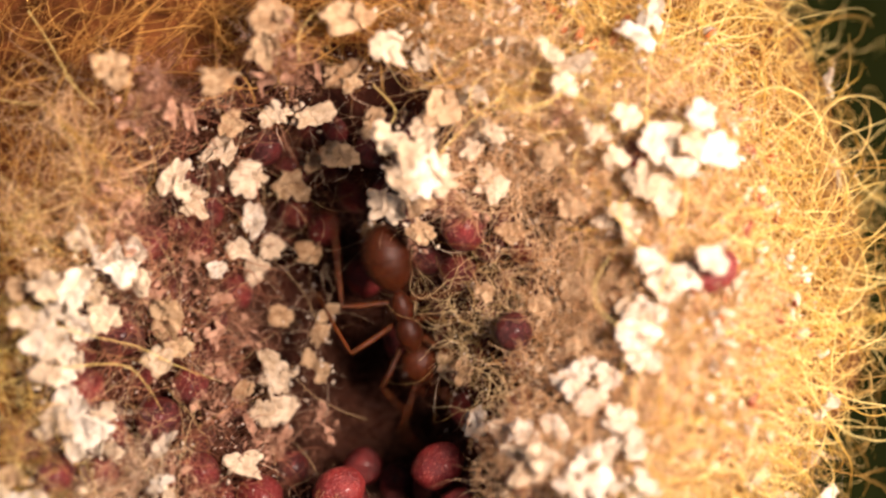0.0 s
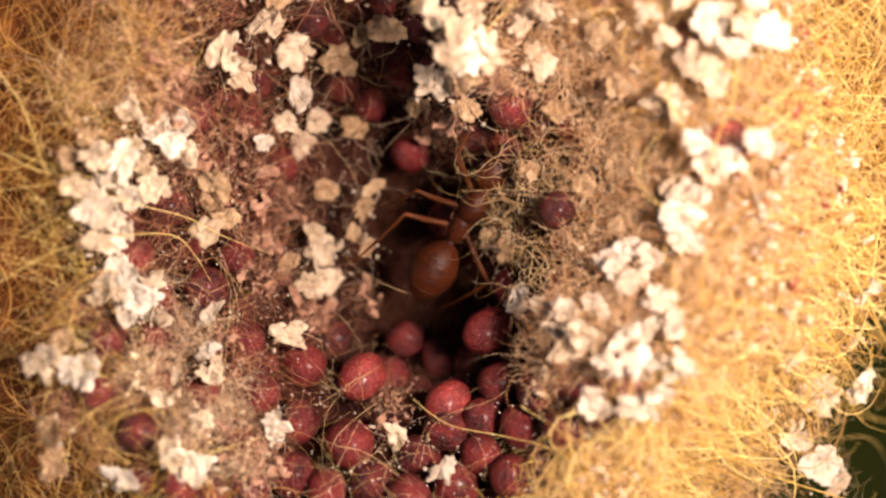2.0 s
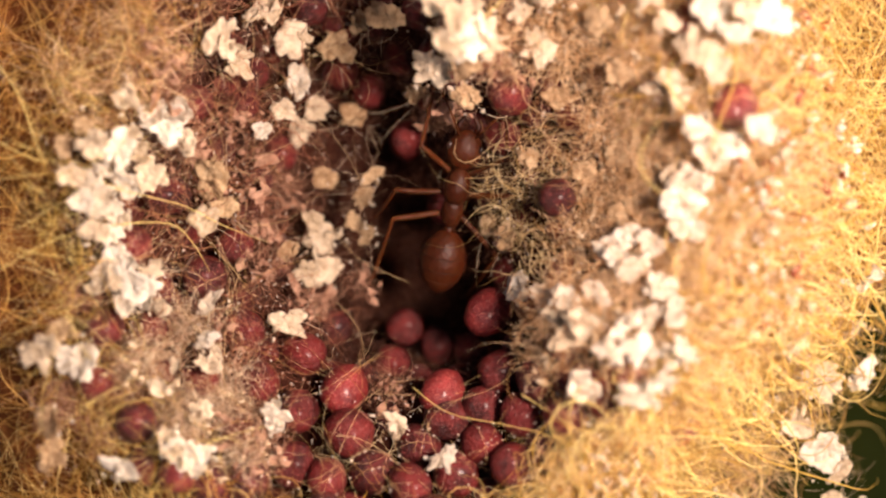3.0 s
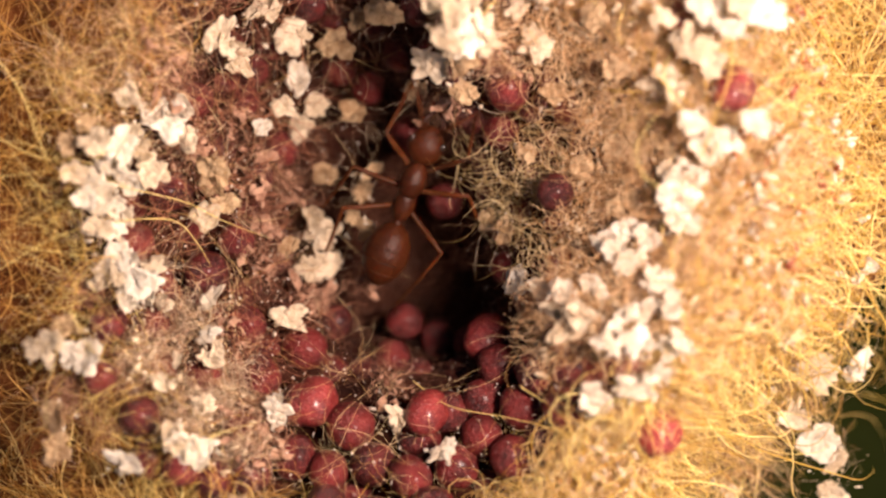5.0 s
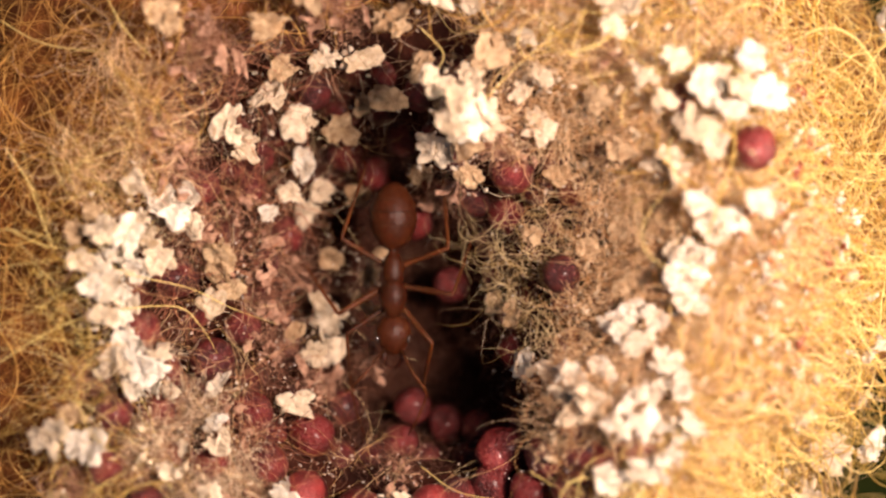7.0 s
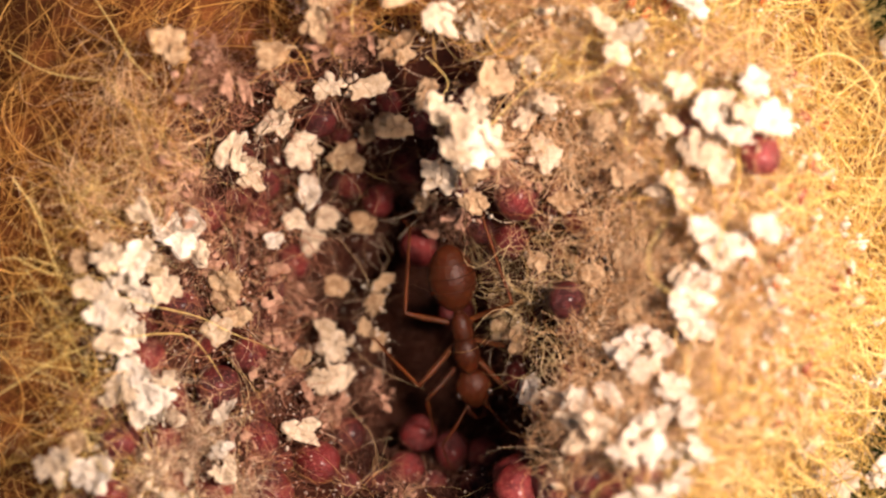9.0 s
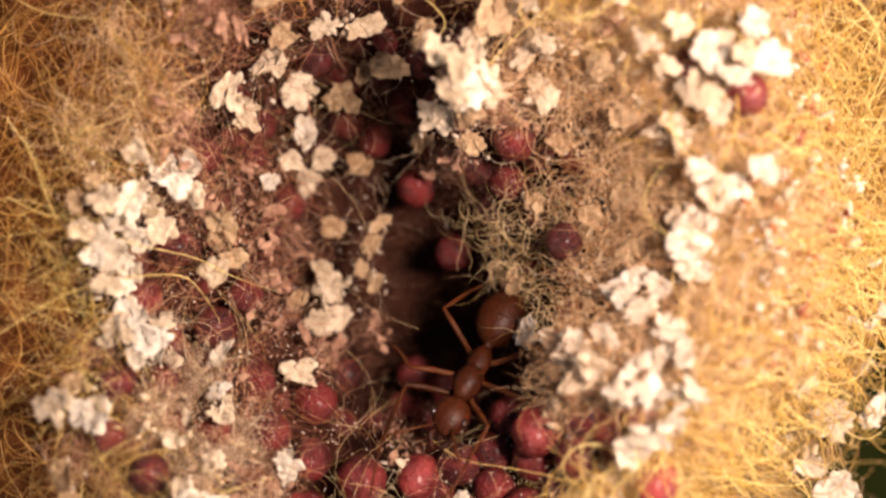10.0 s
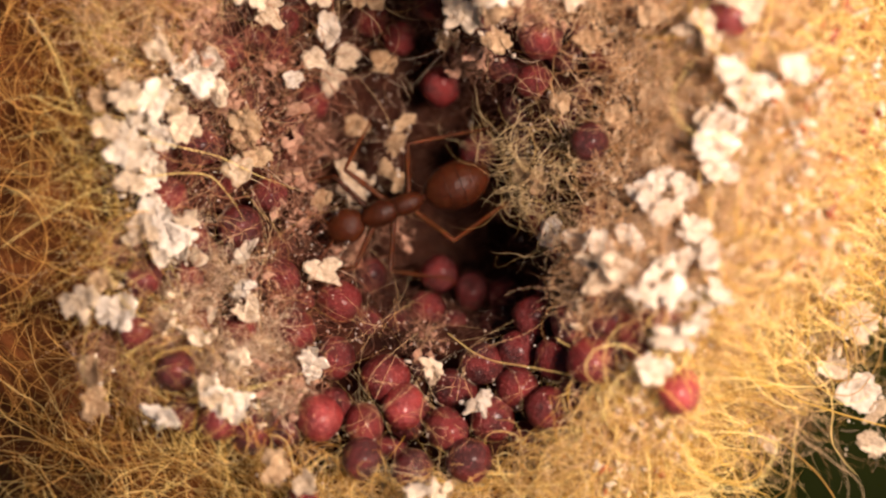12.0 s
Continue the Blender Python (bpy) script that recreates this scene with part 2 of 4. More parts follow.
def build_rim_hair():
    rng = np.random.default_rng(11)
    for name, mat, count, turns, reach, length, radius, curl, steps, label in (
        ("golden_hair", GOLD, 1900, (-62, 70), (0.03, 0.97), (4, 11), (0.009, 0.024), 0.85, 24, "long curly golden yellow hair round the hollow"),
        ("golden_hair", YELLOW, 950, (-58, 66), (0.1, 0.97), (6, 13), (0.012, 0.03), 0.6, 26, "thick wavy yellow hair lying over the finer fuzz"),
        ("golden_hair", YELLOW, 380, (-50, 60), (-0.03, 0.4), (3.5, 8), (0.01, 0.022), 0.8, 22, "loose pale yellow hair beside the flakes"),
        ("golden_hair", SHADED_GOLD, 320, (112, 188), (0.05, 0.97), (4, 11), (0.009, 0.025), 0.6, 20, "long loose golden hair, coloured darker for the shaded side"),
        ("golden_hair", SHADED_GOLD, 160, (188, 248), (0.03, 0.97), (4, 10), (0.007, 0.02), 0.8, 22, "sparse long golden hair beside the hollow"),
        ("golden_hair", GOLD, 1100, (248, 300), (0.12, 0.97), (3, 7), (0.008, 0.022), 1.1, 24, "curly golden hair below the hollow"),
        ("golden_hair", SHADED_GOLD, 480, (70, 112), (0.06, 0.97), (3, 8), (0.009, 0.024), 0.7, 20, "golden hair above the hollow, coloured darker as if shaded"),
        ("golden_fuzz", FUZZ, 3700, (-62, 70), (-0.08, 0.17), (1.5, 5), (0.005, 0.012), 1.3, 10, "dense fine pale gold fuzz round the hollow"),
        ("golden_fuzz", GOLD, 1500, (-62, 70), (0.12, 0.99), (2, 6), (0.005, 0.012), 1.2, 12, "fine golden fuzz on the outer side"),
        ("golden_fuzz", SHADED_GOLD, 760, (112, 188), (0.02, 0.99), (1.5, 5), (0.005, 0.012), 0.9, 10, "fine golden fuzz, coloured darker for the shaded side"),
        ("golden_fuzz", SHADED_GOLD, 330, (188, 248), (0.02, 0.99), (1.5, 5), (0.005, 0.011), 0.9, 10, "thin golden fuzz beside the hollow, coloured darker as if shaded"),
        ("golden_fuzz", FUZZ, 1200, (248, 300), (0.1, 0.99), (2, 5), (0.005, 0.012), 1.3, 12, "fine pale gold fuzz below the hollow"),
        ("golden_fuzz", SHADED_GOLD, 1600, (70, 112), (0.03, 0.99), (1.5, 5), (0.005, 0.012), 0.9, 10, "fine golden fuzz above the hollow, coloured darker as if shaded"),
        ("golden_hair", GOLD, 330, (212, 252), (0.04, 0.97), (4, 10), (0.009, 0.022), 0.8, 22, "loose looping golden hair on the lower side"),
    ):
        paths, radii = rim_hair(rng, count, *turns, reach, length, radius, curl, 0.6, steps)
        stuff(name, tubes(name, paths, radii, mat), label, "hair")


build_rim_hair()


def perch(u, v):
    """How far a flake rides up on the hair of the rim."""
    du, dv = u - CENTRE[0], v - CENTRE[1]
    s = math.hypot(du, dv) / float(rim_at(math.atan2(dv, du)))
    return 0.35 + 0.75 * min(max((s - 0.75) / 0.25, 0.0), 1.0) + 0.3 * min(max((s - 1.05) / 0.15, 0.0), 1.0)


# ---- tufts of fluff ----
TUFTS_A = [
    (-11.42, -7.18, 0.86, 0.25), (-12.96, -6.62, 0.77, 0.25), (-12.58, -5.85, 0.96, 0.25), (-10.86, -5.54, 0.86, 0.25), (-10.29, -5.05, 0.86, 0.5),
    (-9.72, -4.28, 0.77, 0.5), (-12.03, -2.39, 0.96, 0.25), (-9.02, 2.62, 0.77, 0.3), (-11.13, 4.12, 1.15, 0.25), (-9.22, 4.33, 0.96, 0.2),
    (-12.48, 4.87, 1.34, 0.25), (-9.23, 5.67, 1.15, 0.25), (-10.64, 6, 1.15, 0.2), (-10.2, 6.8, 1.15, 0.25), (-11.17, 8.51, 1.53, 0.25),
    (-6.63, -7.89, 0.96, 0.5), (-6.05, -7.6, 0.96, 0.1), (-6.45, -6.65, 1.05, 0.1), (-8.55, -6.57, 1.05, 0.5), (-7.22, -5.79, 1.15, 0.5),
    (-6.85, -4.25, 0.69, 0.2), (-8.39, -3.5, 0.96, 0.5), (-4.18, -2.88, 0.67, 0), (-4.38, -2.4, 0.69, 0),
]
TUFTS_B = [
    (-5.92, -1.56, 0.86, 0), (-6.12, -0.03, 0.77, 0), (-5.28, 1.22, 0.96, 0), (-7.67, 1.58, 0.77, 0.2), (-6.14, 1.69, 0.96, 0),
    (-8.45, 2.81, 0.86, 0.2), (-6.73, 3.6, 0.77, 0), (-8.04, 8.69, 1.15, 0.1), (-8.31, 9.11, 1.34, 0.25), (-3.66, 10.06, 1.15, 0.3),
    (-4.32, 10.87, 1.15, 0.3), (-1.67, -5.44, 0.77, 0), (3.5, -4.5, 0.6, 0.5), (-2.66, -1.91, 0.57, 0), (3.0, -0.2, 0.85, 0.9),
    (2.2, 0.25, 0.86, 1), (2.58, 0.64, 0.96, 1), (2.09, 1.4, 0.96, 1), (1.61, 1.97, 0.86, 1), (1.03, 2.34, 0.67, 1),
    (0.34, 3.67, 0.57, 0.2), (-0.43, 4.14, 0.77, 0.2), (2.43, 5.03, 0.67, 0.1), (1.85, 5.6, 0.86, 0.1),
]
TUFTS_C = [
    (2.03, 6.37, 0.96, 0.4), (2.31, 9.28, 1.05, 0.5), (1.21, 11.51, 1.15, 0.5), (5.46, -8.73, 1.34, 0.5), (8.15, -8.32, 1.53, 0.5),
    (8.49, -5.24, 1.34, 0.5), (4.7, -3.75, 1.0, 0.5), (7.13, -3.72, 1.05, 0.5), (3.9, -3.4, 0.85, 0.4), (5.21, -3.36, 1.15, 0.5),
    (4.24, -2.6, 1.15, 0.5), (8.27, -2.56, 1.53, 0.5), (6.54, -2.19, 1.15, 0.5), (5.38, -1.44, 1.05, 0.5), (3.46, -1.08, 0.96, 0.7),
    (7.47, -0.46, 1.15, 0.5), (4.4, 0.08, 1.34, 0.5), (6.31, 0.49, 1.43, 0.5), (5.35, 0.67, 1.15, 0.5), (3.24, 1.6, 0.96, 0.9),
    (5.73, 1.63, 1.53, 0.5), (4, 1.8, 1.05, 0.8), (6.87, 1.83, 1.43, 0.5), (7.64, 1.84, 1.15, 0.5),
]
TUFTS_D = [
    (3.03, 2.94, 0.96, 0.8), (5.13, 3.34, 1.72, 0.5), (6.66, 3.74, 1.34, 0.5), (7.61, 3.75, 1.15, 0.5), (8.57, 3.76, 1.53, 0.5),
    (5.89, 3.92, 1.34, 0.5), (6.44, 5.65, 1.53, 0.5), (4.14, 6.01, 1.34, 0.5), (6.74, 7.12, 1.53, 0.5), (4.12, 7.73, 1.34, 0.5),
    (5.79, 8.49, 1.15, 0.2), (8.89, 9.11, 1.53, 0.5), (3.13, 10.96, 1.15, 0.5), (3.89, 11.26, 1.34, 0.5), (10.05, -7.15, 1.72, 0.5),
    (11.94, -5.21, 1.15, 0.5), (10, -3.31, 1.72, 0.5), (11.91, -2.52, 1.72, 0.5), (9.01, -0.44, 1.72, 0.5), (11.11, 0.15, 1.53, 0.5),
    (9.55, 1.86, 1.53, 0.5), (11.84, 2.46, 1.53, 0.5), (10.27, 5.31, 1.53, 0.5), (9.27, 6.92, 1.34, 0.5),
]
TUFTS_E = [
    (10.81, 8.18, 1.53, 0.5),
]
TUFTS = TUFTS_A + TUFTS_B + TUFTS_C + TUFTS_D + TUFTS_E


def build_tufts():
    rng = np.random.default_rng(5)
    for mat, low, high, name, label, radius, curl, per in (
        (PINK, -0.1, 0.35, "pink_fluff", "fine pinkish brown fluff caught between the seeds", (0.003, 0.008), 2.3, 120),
        (CREAMY, 2.35, 2.65, "cream_fluff", "short cream pink lint between crumbs and seeds", (0.004, 0.009), 1.9, 290),
        (BEIGE, 0.35, 0.65, "beige_fluff", "matted beige fluff lining the hollow", (0.004, 0.013), 1.0, 115),
        (OLIVE, 0.65, 1.1, "olive_tangle", "pale olive tangle of curved fibres over the hollow", (0.006, 0.014), 1.4, 24),
    ):
        starts, lengths, ways = [], [], []
        for u, v, size, tone in TUFTS:
            lint = tone + 2 if u < -4 and 0.35 <= tone < 0.65 else tone
            outer = u < -9.5 and v > 3.5
            if outer:
                lint = 0.5
            if not low <= lint < high:
                continue
            count = int(per * (size / 0.9) ** 1.5 * (0.55 if outer else 0.33 if 1.0 < u < 6.0 and -1.8 < v < 4.8 and tone < 0.65 else 1.0))
            p = rng.normal(size=(count, 3)) * [0.31 * size, 0.31 * size, 0.38 * size]
            p[:, :2] += (u, v)
            p[:, 2] = np.maximum(height(p[:, 0], p[:, 1]) + 1.2, -4.8) + 0.3 * perch(u, v) + p[:, 2]
            starts.append(p)
            ways.append(rng.normal(size=(count, 3)) * [1, 1, 0.6])
            lengths.append(rng.uniform(0.6, 2.2, count) * size * (1.9 if mat is OLIVE else 1.5 if mat is BEIGE else 1.0))
        start = np.concatenate(starts)
        paths = wander(rng, start, np.concatenate(ways), np.concatenate(lengths), 14 if mat in (OLIVE, BEIGE) else 8, curl, 1.0, lift=(0.2, 2.3), web=-5.4)
        made = stuff(name, tubes(name, world_points(paths), rng.uniform(*radius, len(start)) * 0.001, mat), label, "fluff")
    return made


tangle = build_tufts()


# ---- seeds ----
SEEDS_A = [
    (-9.11, -8.3, 0.65), (-9.45, -8.23, 0.65), (-10.18, -6.68, 0.69), (-11.53, -5.36, 0.57), (-11.26, -3.53, 0.61),
    (-9.73, -3.52, 0.57), (-10.42, -0.75, 0.73), (-9.19, 0.99, 0.69), (-5.9, -11.37, 0.65), (-3.84, -9.7, 0.65),
    (-7.71, -8.81, 0.73), (-6.43, -8.56, 0.73), (-3.74, -8.54, 0.69), (-4.9, -8.07, 0.73), (-6.63, -7.03, 0.69),
    (-4.73, -6.24, 0.73), (-6.08, -5.3, 0.73), (-7.99, -5.22, 0.65), (-4.55, -4.32, 0.8), (-6.57, -3.58, 0.77),
    (-3.6, -3.45, 0.73), (-7.93, -1.77, 0.8), (-6.88, -0.71, 0.65), (-6.14, 1.5, 0.54), (-5.38, 2.46, 0.57),
    (-8.36, 4.06, 0.65), (-6.55, 4.36, 0.57), (-6.4, 4.94, 0.65), (-3.4, 5.16, 0.69), (-5.8, 5.9, 0.65),
    (-3.65, 6.78, 0.69), (-4.28, 7.16, 0.65),
]
SEEDS_B = [
    (-2.11, -10.09, 0.69), (-0.27, -9.7, 0.77), (-0.96, -8.8, 0.73), (-2.12, -8.33, 0.8), (0.85, -8.01, 0.8),
    (2.38, -7.8, 0.77), (-0.59, -7.35, 0.8), (-2.99, -6.99, 0.86), (1.61, -6.95, 0.73), (0.42, -6.49, 0.73),
    (1.76, -6.39, 0.77), (2.46, -6.36, 0.77), (1.97, -5.41, 0.77), (-1.49, -4.48, 0.73), (1, -4.17, 0.67),
    (-0.25, -3.89, 0.69), (-0.91, -3.69, 0.73), (0.18, 0.71, 0.73), (-1.08, 2.89, 0.77), (-2.44, 4.5, 0.65),
    (2.25, 4.55, 0.77), (3.53, -7.21, 0.69), (4.28, -6.25, 0.8), (5.19, -5.25, 0.69), (3.31, -5.1, 0.73),
    (4.85, -5.09, 0.69), (6.19, -4.88, 0.65), (4.36, -4.13, 0.69), (3.91, 1.03, 0.65), (8.05, 7.01, 0.5),
]
SEEDS = SEEDS_A + SEEDS_B

ROLLING = [
    (0.80, [(0, -1.94, -4.17), (0.5, -2.05, -4.69), (1.5, -2.35, -4.49), (2.5, -2.89, -5.14), (5.5, -4.43, -6.21), (6.5, -4.77, -6.33), (8.5, -4.96, -6.88), (10.5, -5.16, -8.37), (12, -5.28, -8.33)]),
    (0.73, [(0, 0.14, -5.43), (1.5, 0.35, -5.56), (2.5, 0.23, -5.50), (5.5, -0.48, -6.67), (10.5, -1.30, -6.96), (12, -2.38, -7.94)]),
    (0.80, [(0, 1.34, -3.42), (1.5, 1.57, -3.40), (2.5, 1.64, -2.79), (5.5, 1.63, -4.25), (6.5, 1.70, -4.79), (9.5, 2.45, -5.34), (10.5, 3.31, -5.45), (12, 3.96, -6.40)]),
    (0.69, [(0, 10.72, 3.06), (1.5, 9.44, 3.10), (2.5, 9.72, 3.81), (5.5, 10.05, 4.64), (6.5, 10.48, 5.06), (9.5, 10.55, 5.93), (10.5, 9.46, 5.92), (12, 8.52, 5.13)]),
    (0.73, [(0, 7.79, -6.45), (1.5, 8.22, -6.40), (2.5, 8.13, -6.45), (5.5, 7.42, -7.21), (10.5, 6.94, -7.12), (12, 6.92, -7.37)]),
]


def seed_mesh(rng, long):
    bm = bmesh.new()
    bmesh.ops.create_icosphere(bm, subdivisions=3, radius=0.001)
    shift = Vector(rng.uniform(-9, 9, 3))
    for vert in bm.verts:
        n = vert.co.normalized()
        vert.co *= 1 + 0.1 * noise.noise(n * 1.4 + shift) + 0.035 * noise.noise(n * 4.5 + shift) + 0.014 * noise.noise(n * 11 + shift)
        vert.co.x *= long
    return bm


def build_seeds():
    rng = np.random.default_rng(3)
    meshes = []
    for long in (1.0, 1.06, 1.12, 1.25, 1.2):
        ob = part("seed", seed_mesh(rng, long), LIT_RED if long == 1.2 else RED)
        meshes.append(ob.data)
        bpy.data.objects.remove(ob)
    label = "round dark red seed with finely pitted skin, in the hollow"
    kept = []

    def seed(u, v, size, h, bright=False):
        pick = int(rng.integers(0, 4))
        ob = new("seed", meshes[4 if bright else pick])
        ob.matrix_world = Matrix.LocRotScale(place(u, v, h), Euler(rng.uniform(0, 6.28, 3)), (size,) * 3)
        kept.append((u, v, size))
        return tagged(ob, label, "seed", "red seeds in the hollow")

    spots = np.array([(u, v) for u, v, _ in SEEDS])
    sizes = np.array([size for _, _, size in SEEDS]) * 1.0
    for _ in range(12):
        gap = spots[:, None] - spots[None]
        far = np.hypot(gap[..., 0], gap[..., 1]) + np.eye(len(spots)) * 99
        press = np.clip(0.88 * (sizes[:, None] + sizes[None]) - far, 0, None)
        spots = spots + 0.3 * (gap / far[..., None] * press[..., None]).sum(axis=1)
    for (u, v), size in zip(spots.tolist(), sizes.tolist()):
        seed(u, v, size, max(float(height(u, v)), -7.0) + 0.6 + perch(u, v) + 0.25 * float(rng.uniform(-1, 1)) + (1.3 if 3 < u < 5 and 0 < v < 2 else 0.0))
    for _ in range(2500):
        r, a = math.sqrt(rng.uniform(0, 1)), rng.uniform(0, 2 * math.pi)
        u, v, size = CENTRE[0] + 9.6 * r * math.cos(a), CENTRE[1] - 0.4 + 8.8 * r * math.sin(a), float(rng.uniform(0.55, 0.75))
        if float(height(u, v)) > -5.0 and min(math.hypot(u - x, v - y) - 0.76 * (size + s) for x, y, s in kept) > 0:
            seed(u, v, size, float(height(u, v)) - 0.25)
    rollers = []
    for size, stops in ROLLING:
        ob = seed(stops[0][1], stops[0][2], size, 0, True)
        tagged(ob, "red seed rolling slowly among the others, coloured as if brightly lit")
        ob.scale = (size,) * 3
        rollers.append((ob, size, stops))
    return rollers


rollers = build_seeds()


# ---- husk flakes: plan x, plan y, radius, tone (cream hue, and shade on deep flakes) ----
FLAKES_A = [
    (-10.84, -8.13, 0.61, 0.05), (-12.95, -7.86, 0.61, 0.7), (-9.12, -7.34, 0.61, 0.3), (-13.02, -6.66, 0.57, 0.8), (-9.33, -5.52, 0.48, 0.15),
    (-12.02, -4.59, 0.88, 0), (-13.36, -4.32, 0.73, 0.1), (-12.56, -3.54, 0.5, 0.4), (-9.35, -2.84, 0.34, 0.2), (-10.6, -2.76, 0.61, 0),
    (-9.78, -2.37, 0.57, 0), (-11.37, -2, 0.57, 0.1), (-10.22, -1.99, 0.99, 0), (-9.65, -1.6, 0.5, 0.2), (-11.09, -1.56, 0.61, 0.1),
    (-10.8, -1.23, 0.65, 0.05), (-11.09, -0.37, 0.46, 0.05), (-11.67, -0.28, 0.46, 0.1), (-10.81, 0.3, 0.58, 0), (-11.49, 0.77, 0.69, 0),
    (-12.06, 0.77, 0.49, 0), (-10.44, 1.26, 0.52, 0.05), (-11.78, 1.34, 0.55, 0.05), (-12.45, 1.62, 0.46, 0.1),
]
FLAKES_B = [
    (-9.77, 1.65, 0.64, 0.15), (-11.11, 1.83, 0.52, 0), (-10.16, 2.22, 0.49, 0.1), (-12.65, 2.58, 0.4, 0.4), (-10.83, 2.6, 0.69, 0.05),
    (-11.65, 2.63, 0.55, 0.2), (-10.36, 2.89, 0.4, 0.2), (-11.99, 3.35, 0.43, 0.5), (-9.22, 3.42, 0.88, 0.05), (-10.46, 4.22, 0.49, 0.3),
    (-9.67, 9.96, 0.69, 0.8), (-5.7, -10.58, 0.48, 0.1), (-6.76, -10.09, 0.61, 0.4), (-8.06, -7.95, 0.69, 0.05), (-8.54, -7.63, 0.8, 0.05),
    (-5.49, -6.44, 0.63, 0), (-7.98, -6.28, 0.42, 0.1), (-8.86, -4.81, 0.31, 0.2), (-7.71, -4.68, 0.52, 0.1), (-7.81, -3.88, 0.48, 0.05),
    (-5.14, -3.37, 0.73, 0.1), (-7.63, -2.63, 0.65, 0.05), (-4.48, -1.64, 0.5, 0.35), (-3.66, -1.54, 0.57, 0.3),
]
FLAKES_C = [
    (-4.2, -1.35, 0.84, 0.3), (-5.16, -0.88, 0.5, 0.4), (-3.92, -0.39, 0.69, 0.3), (-7.81, 0.11, 0.61, 0.1), (-4.4, 0.18, 0.63, 0.35),
    (-7.24, 0.57, 0.52, 0.4), (-3.88, 1.66, 0.52, 0.7), (-7.67, 1.68, 0.77, 0.5), (-8.64, 2.81, 0.5, 0.3), (-4.81, 3.08, 0.57, 0.1),
    (-6, 3.13, 0.38, 0.05), (-5.3, 3.9, 0.5, 0.1), (-4.34, 3.91, 0.57, 0.1), (-4.74, 4.86, 0.77, 0.05), (-6.84, 5.35, 0.69, 0.1),
    (-3.51, 6.02, 0.73, 0.6), (-5.04, 6.19, 0.73, 0.2), (-7.43, 6.36, 0.86, 0.2), (-5.75, 7.14, 0.61, 0.15), (-6, 7.23, 0.77, 0.3),
    (-5.66, 8.11, 0.65, 0.5), (-4.04, 8.5, 0.61, 0.25), (-5.96, 9.67, 0.65, 0.6), (-4.43, 10.75, 0.65, 0.6),
]
FLAKES_D = [
    (-4.24, 11.64, 0.77, 0.7), (-1.24, -10.91, 0.46, 0.1), (-1.92, -10.71, 0.5, 0.05), (0.12, -7.83, 0.61, 0.05), (-1.46, -6.59, 0.55, 0.1),
    (2.7, -2.04, 0.63, 0.045), (-2.49, -0.32, 0.42, 0.7), (2.3, -0.32, 0.54, 0.6), (1.68, -0.04, 0.46, 0.75), (-2.97, 0.1, 0.46, 0.75),
    (-2.69, 1.06, 0.5, 0.75), (-2.31, 1.73, 0.5, 0.75), (2.94, 2.36, 0.42, 0.7), (-2.91, 3.6, 0.61, 0.45), (-0.72, 4.43, 0.5, 0.7),
    (0.81, 4.44, 0.54, 0.5), (-0.25, 5.2, 0.8, 0.15), (0.71, 5.49, 0.61, 0.4), (1.56, 6.07, 0.48, 0.2), (0.22, 6.16, 0.61, 0.1),
    (0.89, 6.26, 0.86, 0.05), (1.36, 6.65, 0.57, 0.1), (0.31, 6.92, 0.61, 0.2),
]
FLAKES_E = [
    (-1.8, 6.99, 0.69, 0.6), (-0.37, 7.49, 0.69, 0.1), (2.69, 7.52, 0.65, 0.1), (0.87, 7.59, 0.77, 0.1), (-2.89, 8.5, 0.77, 0.35),
    (1.53, 8.69, 0.67, 0.6), (2.7, 8.98, 0.54, 0.3), (-1.64, 9.67, 0.73, 0.4), (1.06, 10.46, 0.5, 0.3), (-0.19, 10.75, 0.73, 0.15),
    (-1.64, 11.84, 0.8, 0.7), (6.67, -5.55, 0.71, 0), (7.43, -5.06, 0.5, 0.03), (7.81, -4.29, 0.42, 0.06), (5.79, -4.12, 0.54, 0.09),
    (6.75, -4.11, 0.61, 0.03), (8.19, -4.09, 0.54, 0.09), (4.25, -3.66, 0.54, 0.15), (4.82, -3.17, 0.57, 0.12), (6.17, -3.16, 0.63, 0.06),
    (7.12, -3.05, 0.5, 0.03), (3.86, -2.89, 0.5, 0.12), (7.89, -2.85, 0.54, 0.06), (4.3, -2.6, 0.67, 0.06),
]
FLAKES_F = [
    (3.57, -2.32, 0.59, 0.015), (5.39, -2.21, 0.57, 0.09), (7.3, -1.9, 0.57, 0.045), (6.56, -1.24, 0.69, 0), (5.99, -1.09, 0.57, 0.03),
    (5.56, -0.58, 0.46, 0.06), (6.13, -0.47, 0.69, 0.015), (7.09, -0.46, 0.57, 0.045), (8.27, 0.03, 0.6, 0), (6.31, 0.68, 0.57, 0.5),
    (8.13, 0.79, 0.78, 0), (8.37, 1.56, 0.7, 0), (4.77, 1.81, 0.5, 0.7), (7.83, 1.94, 0.57, 0.1), (5.91, 2.59, 0.5, 0.6),
    (8.58, 3.38, 0.56, 0.05), (7.93, 4.48, 0.36, 0.2), (3.97, 4.48, 0.57, 0.8), (7.22, 4.7, 0.46, 0.1), (7.6, 4.99, 0.43, 0.2),
    (5.87, 5.26, 0.54, 0.6), (3.28, 5.9, 0.69, 0.15), (8.54, 6.06, 0.63, 0.1), (5.28, 6.97, 0.54, 0.5),
]
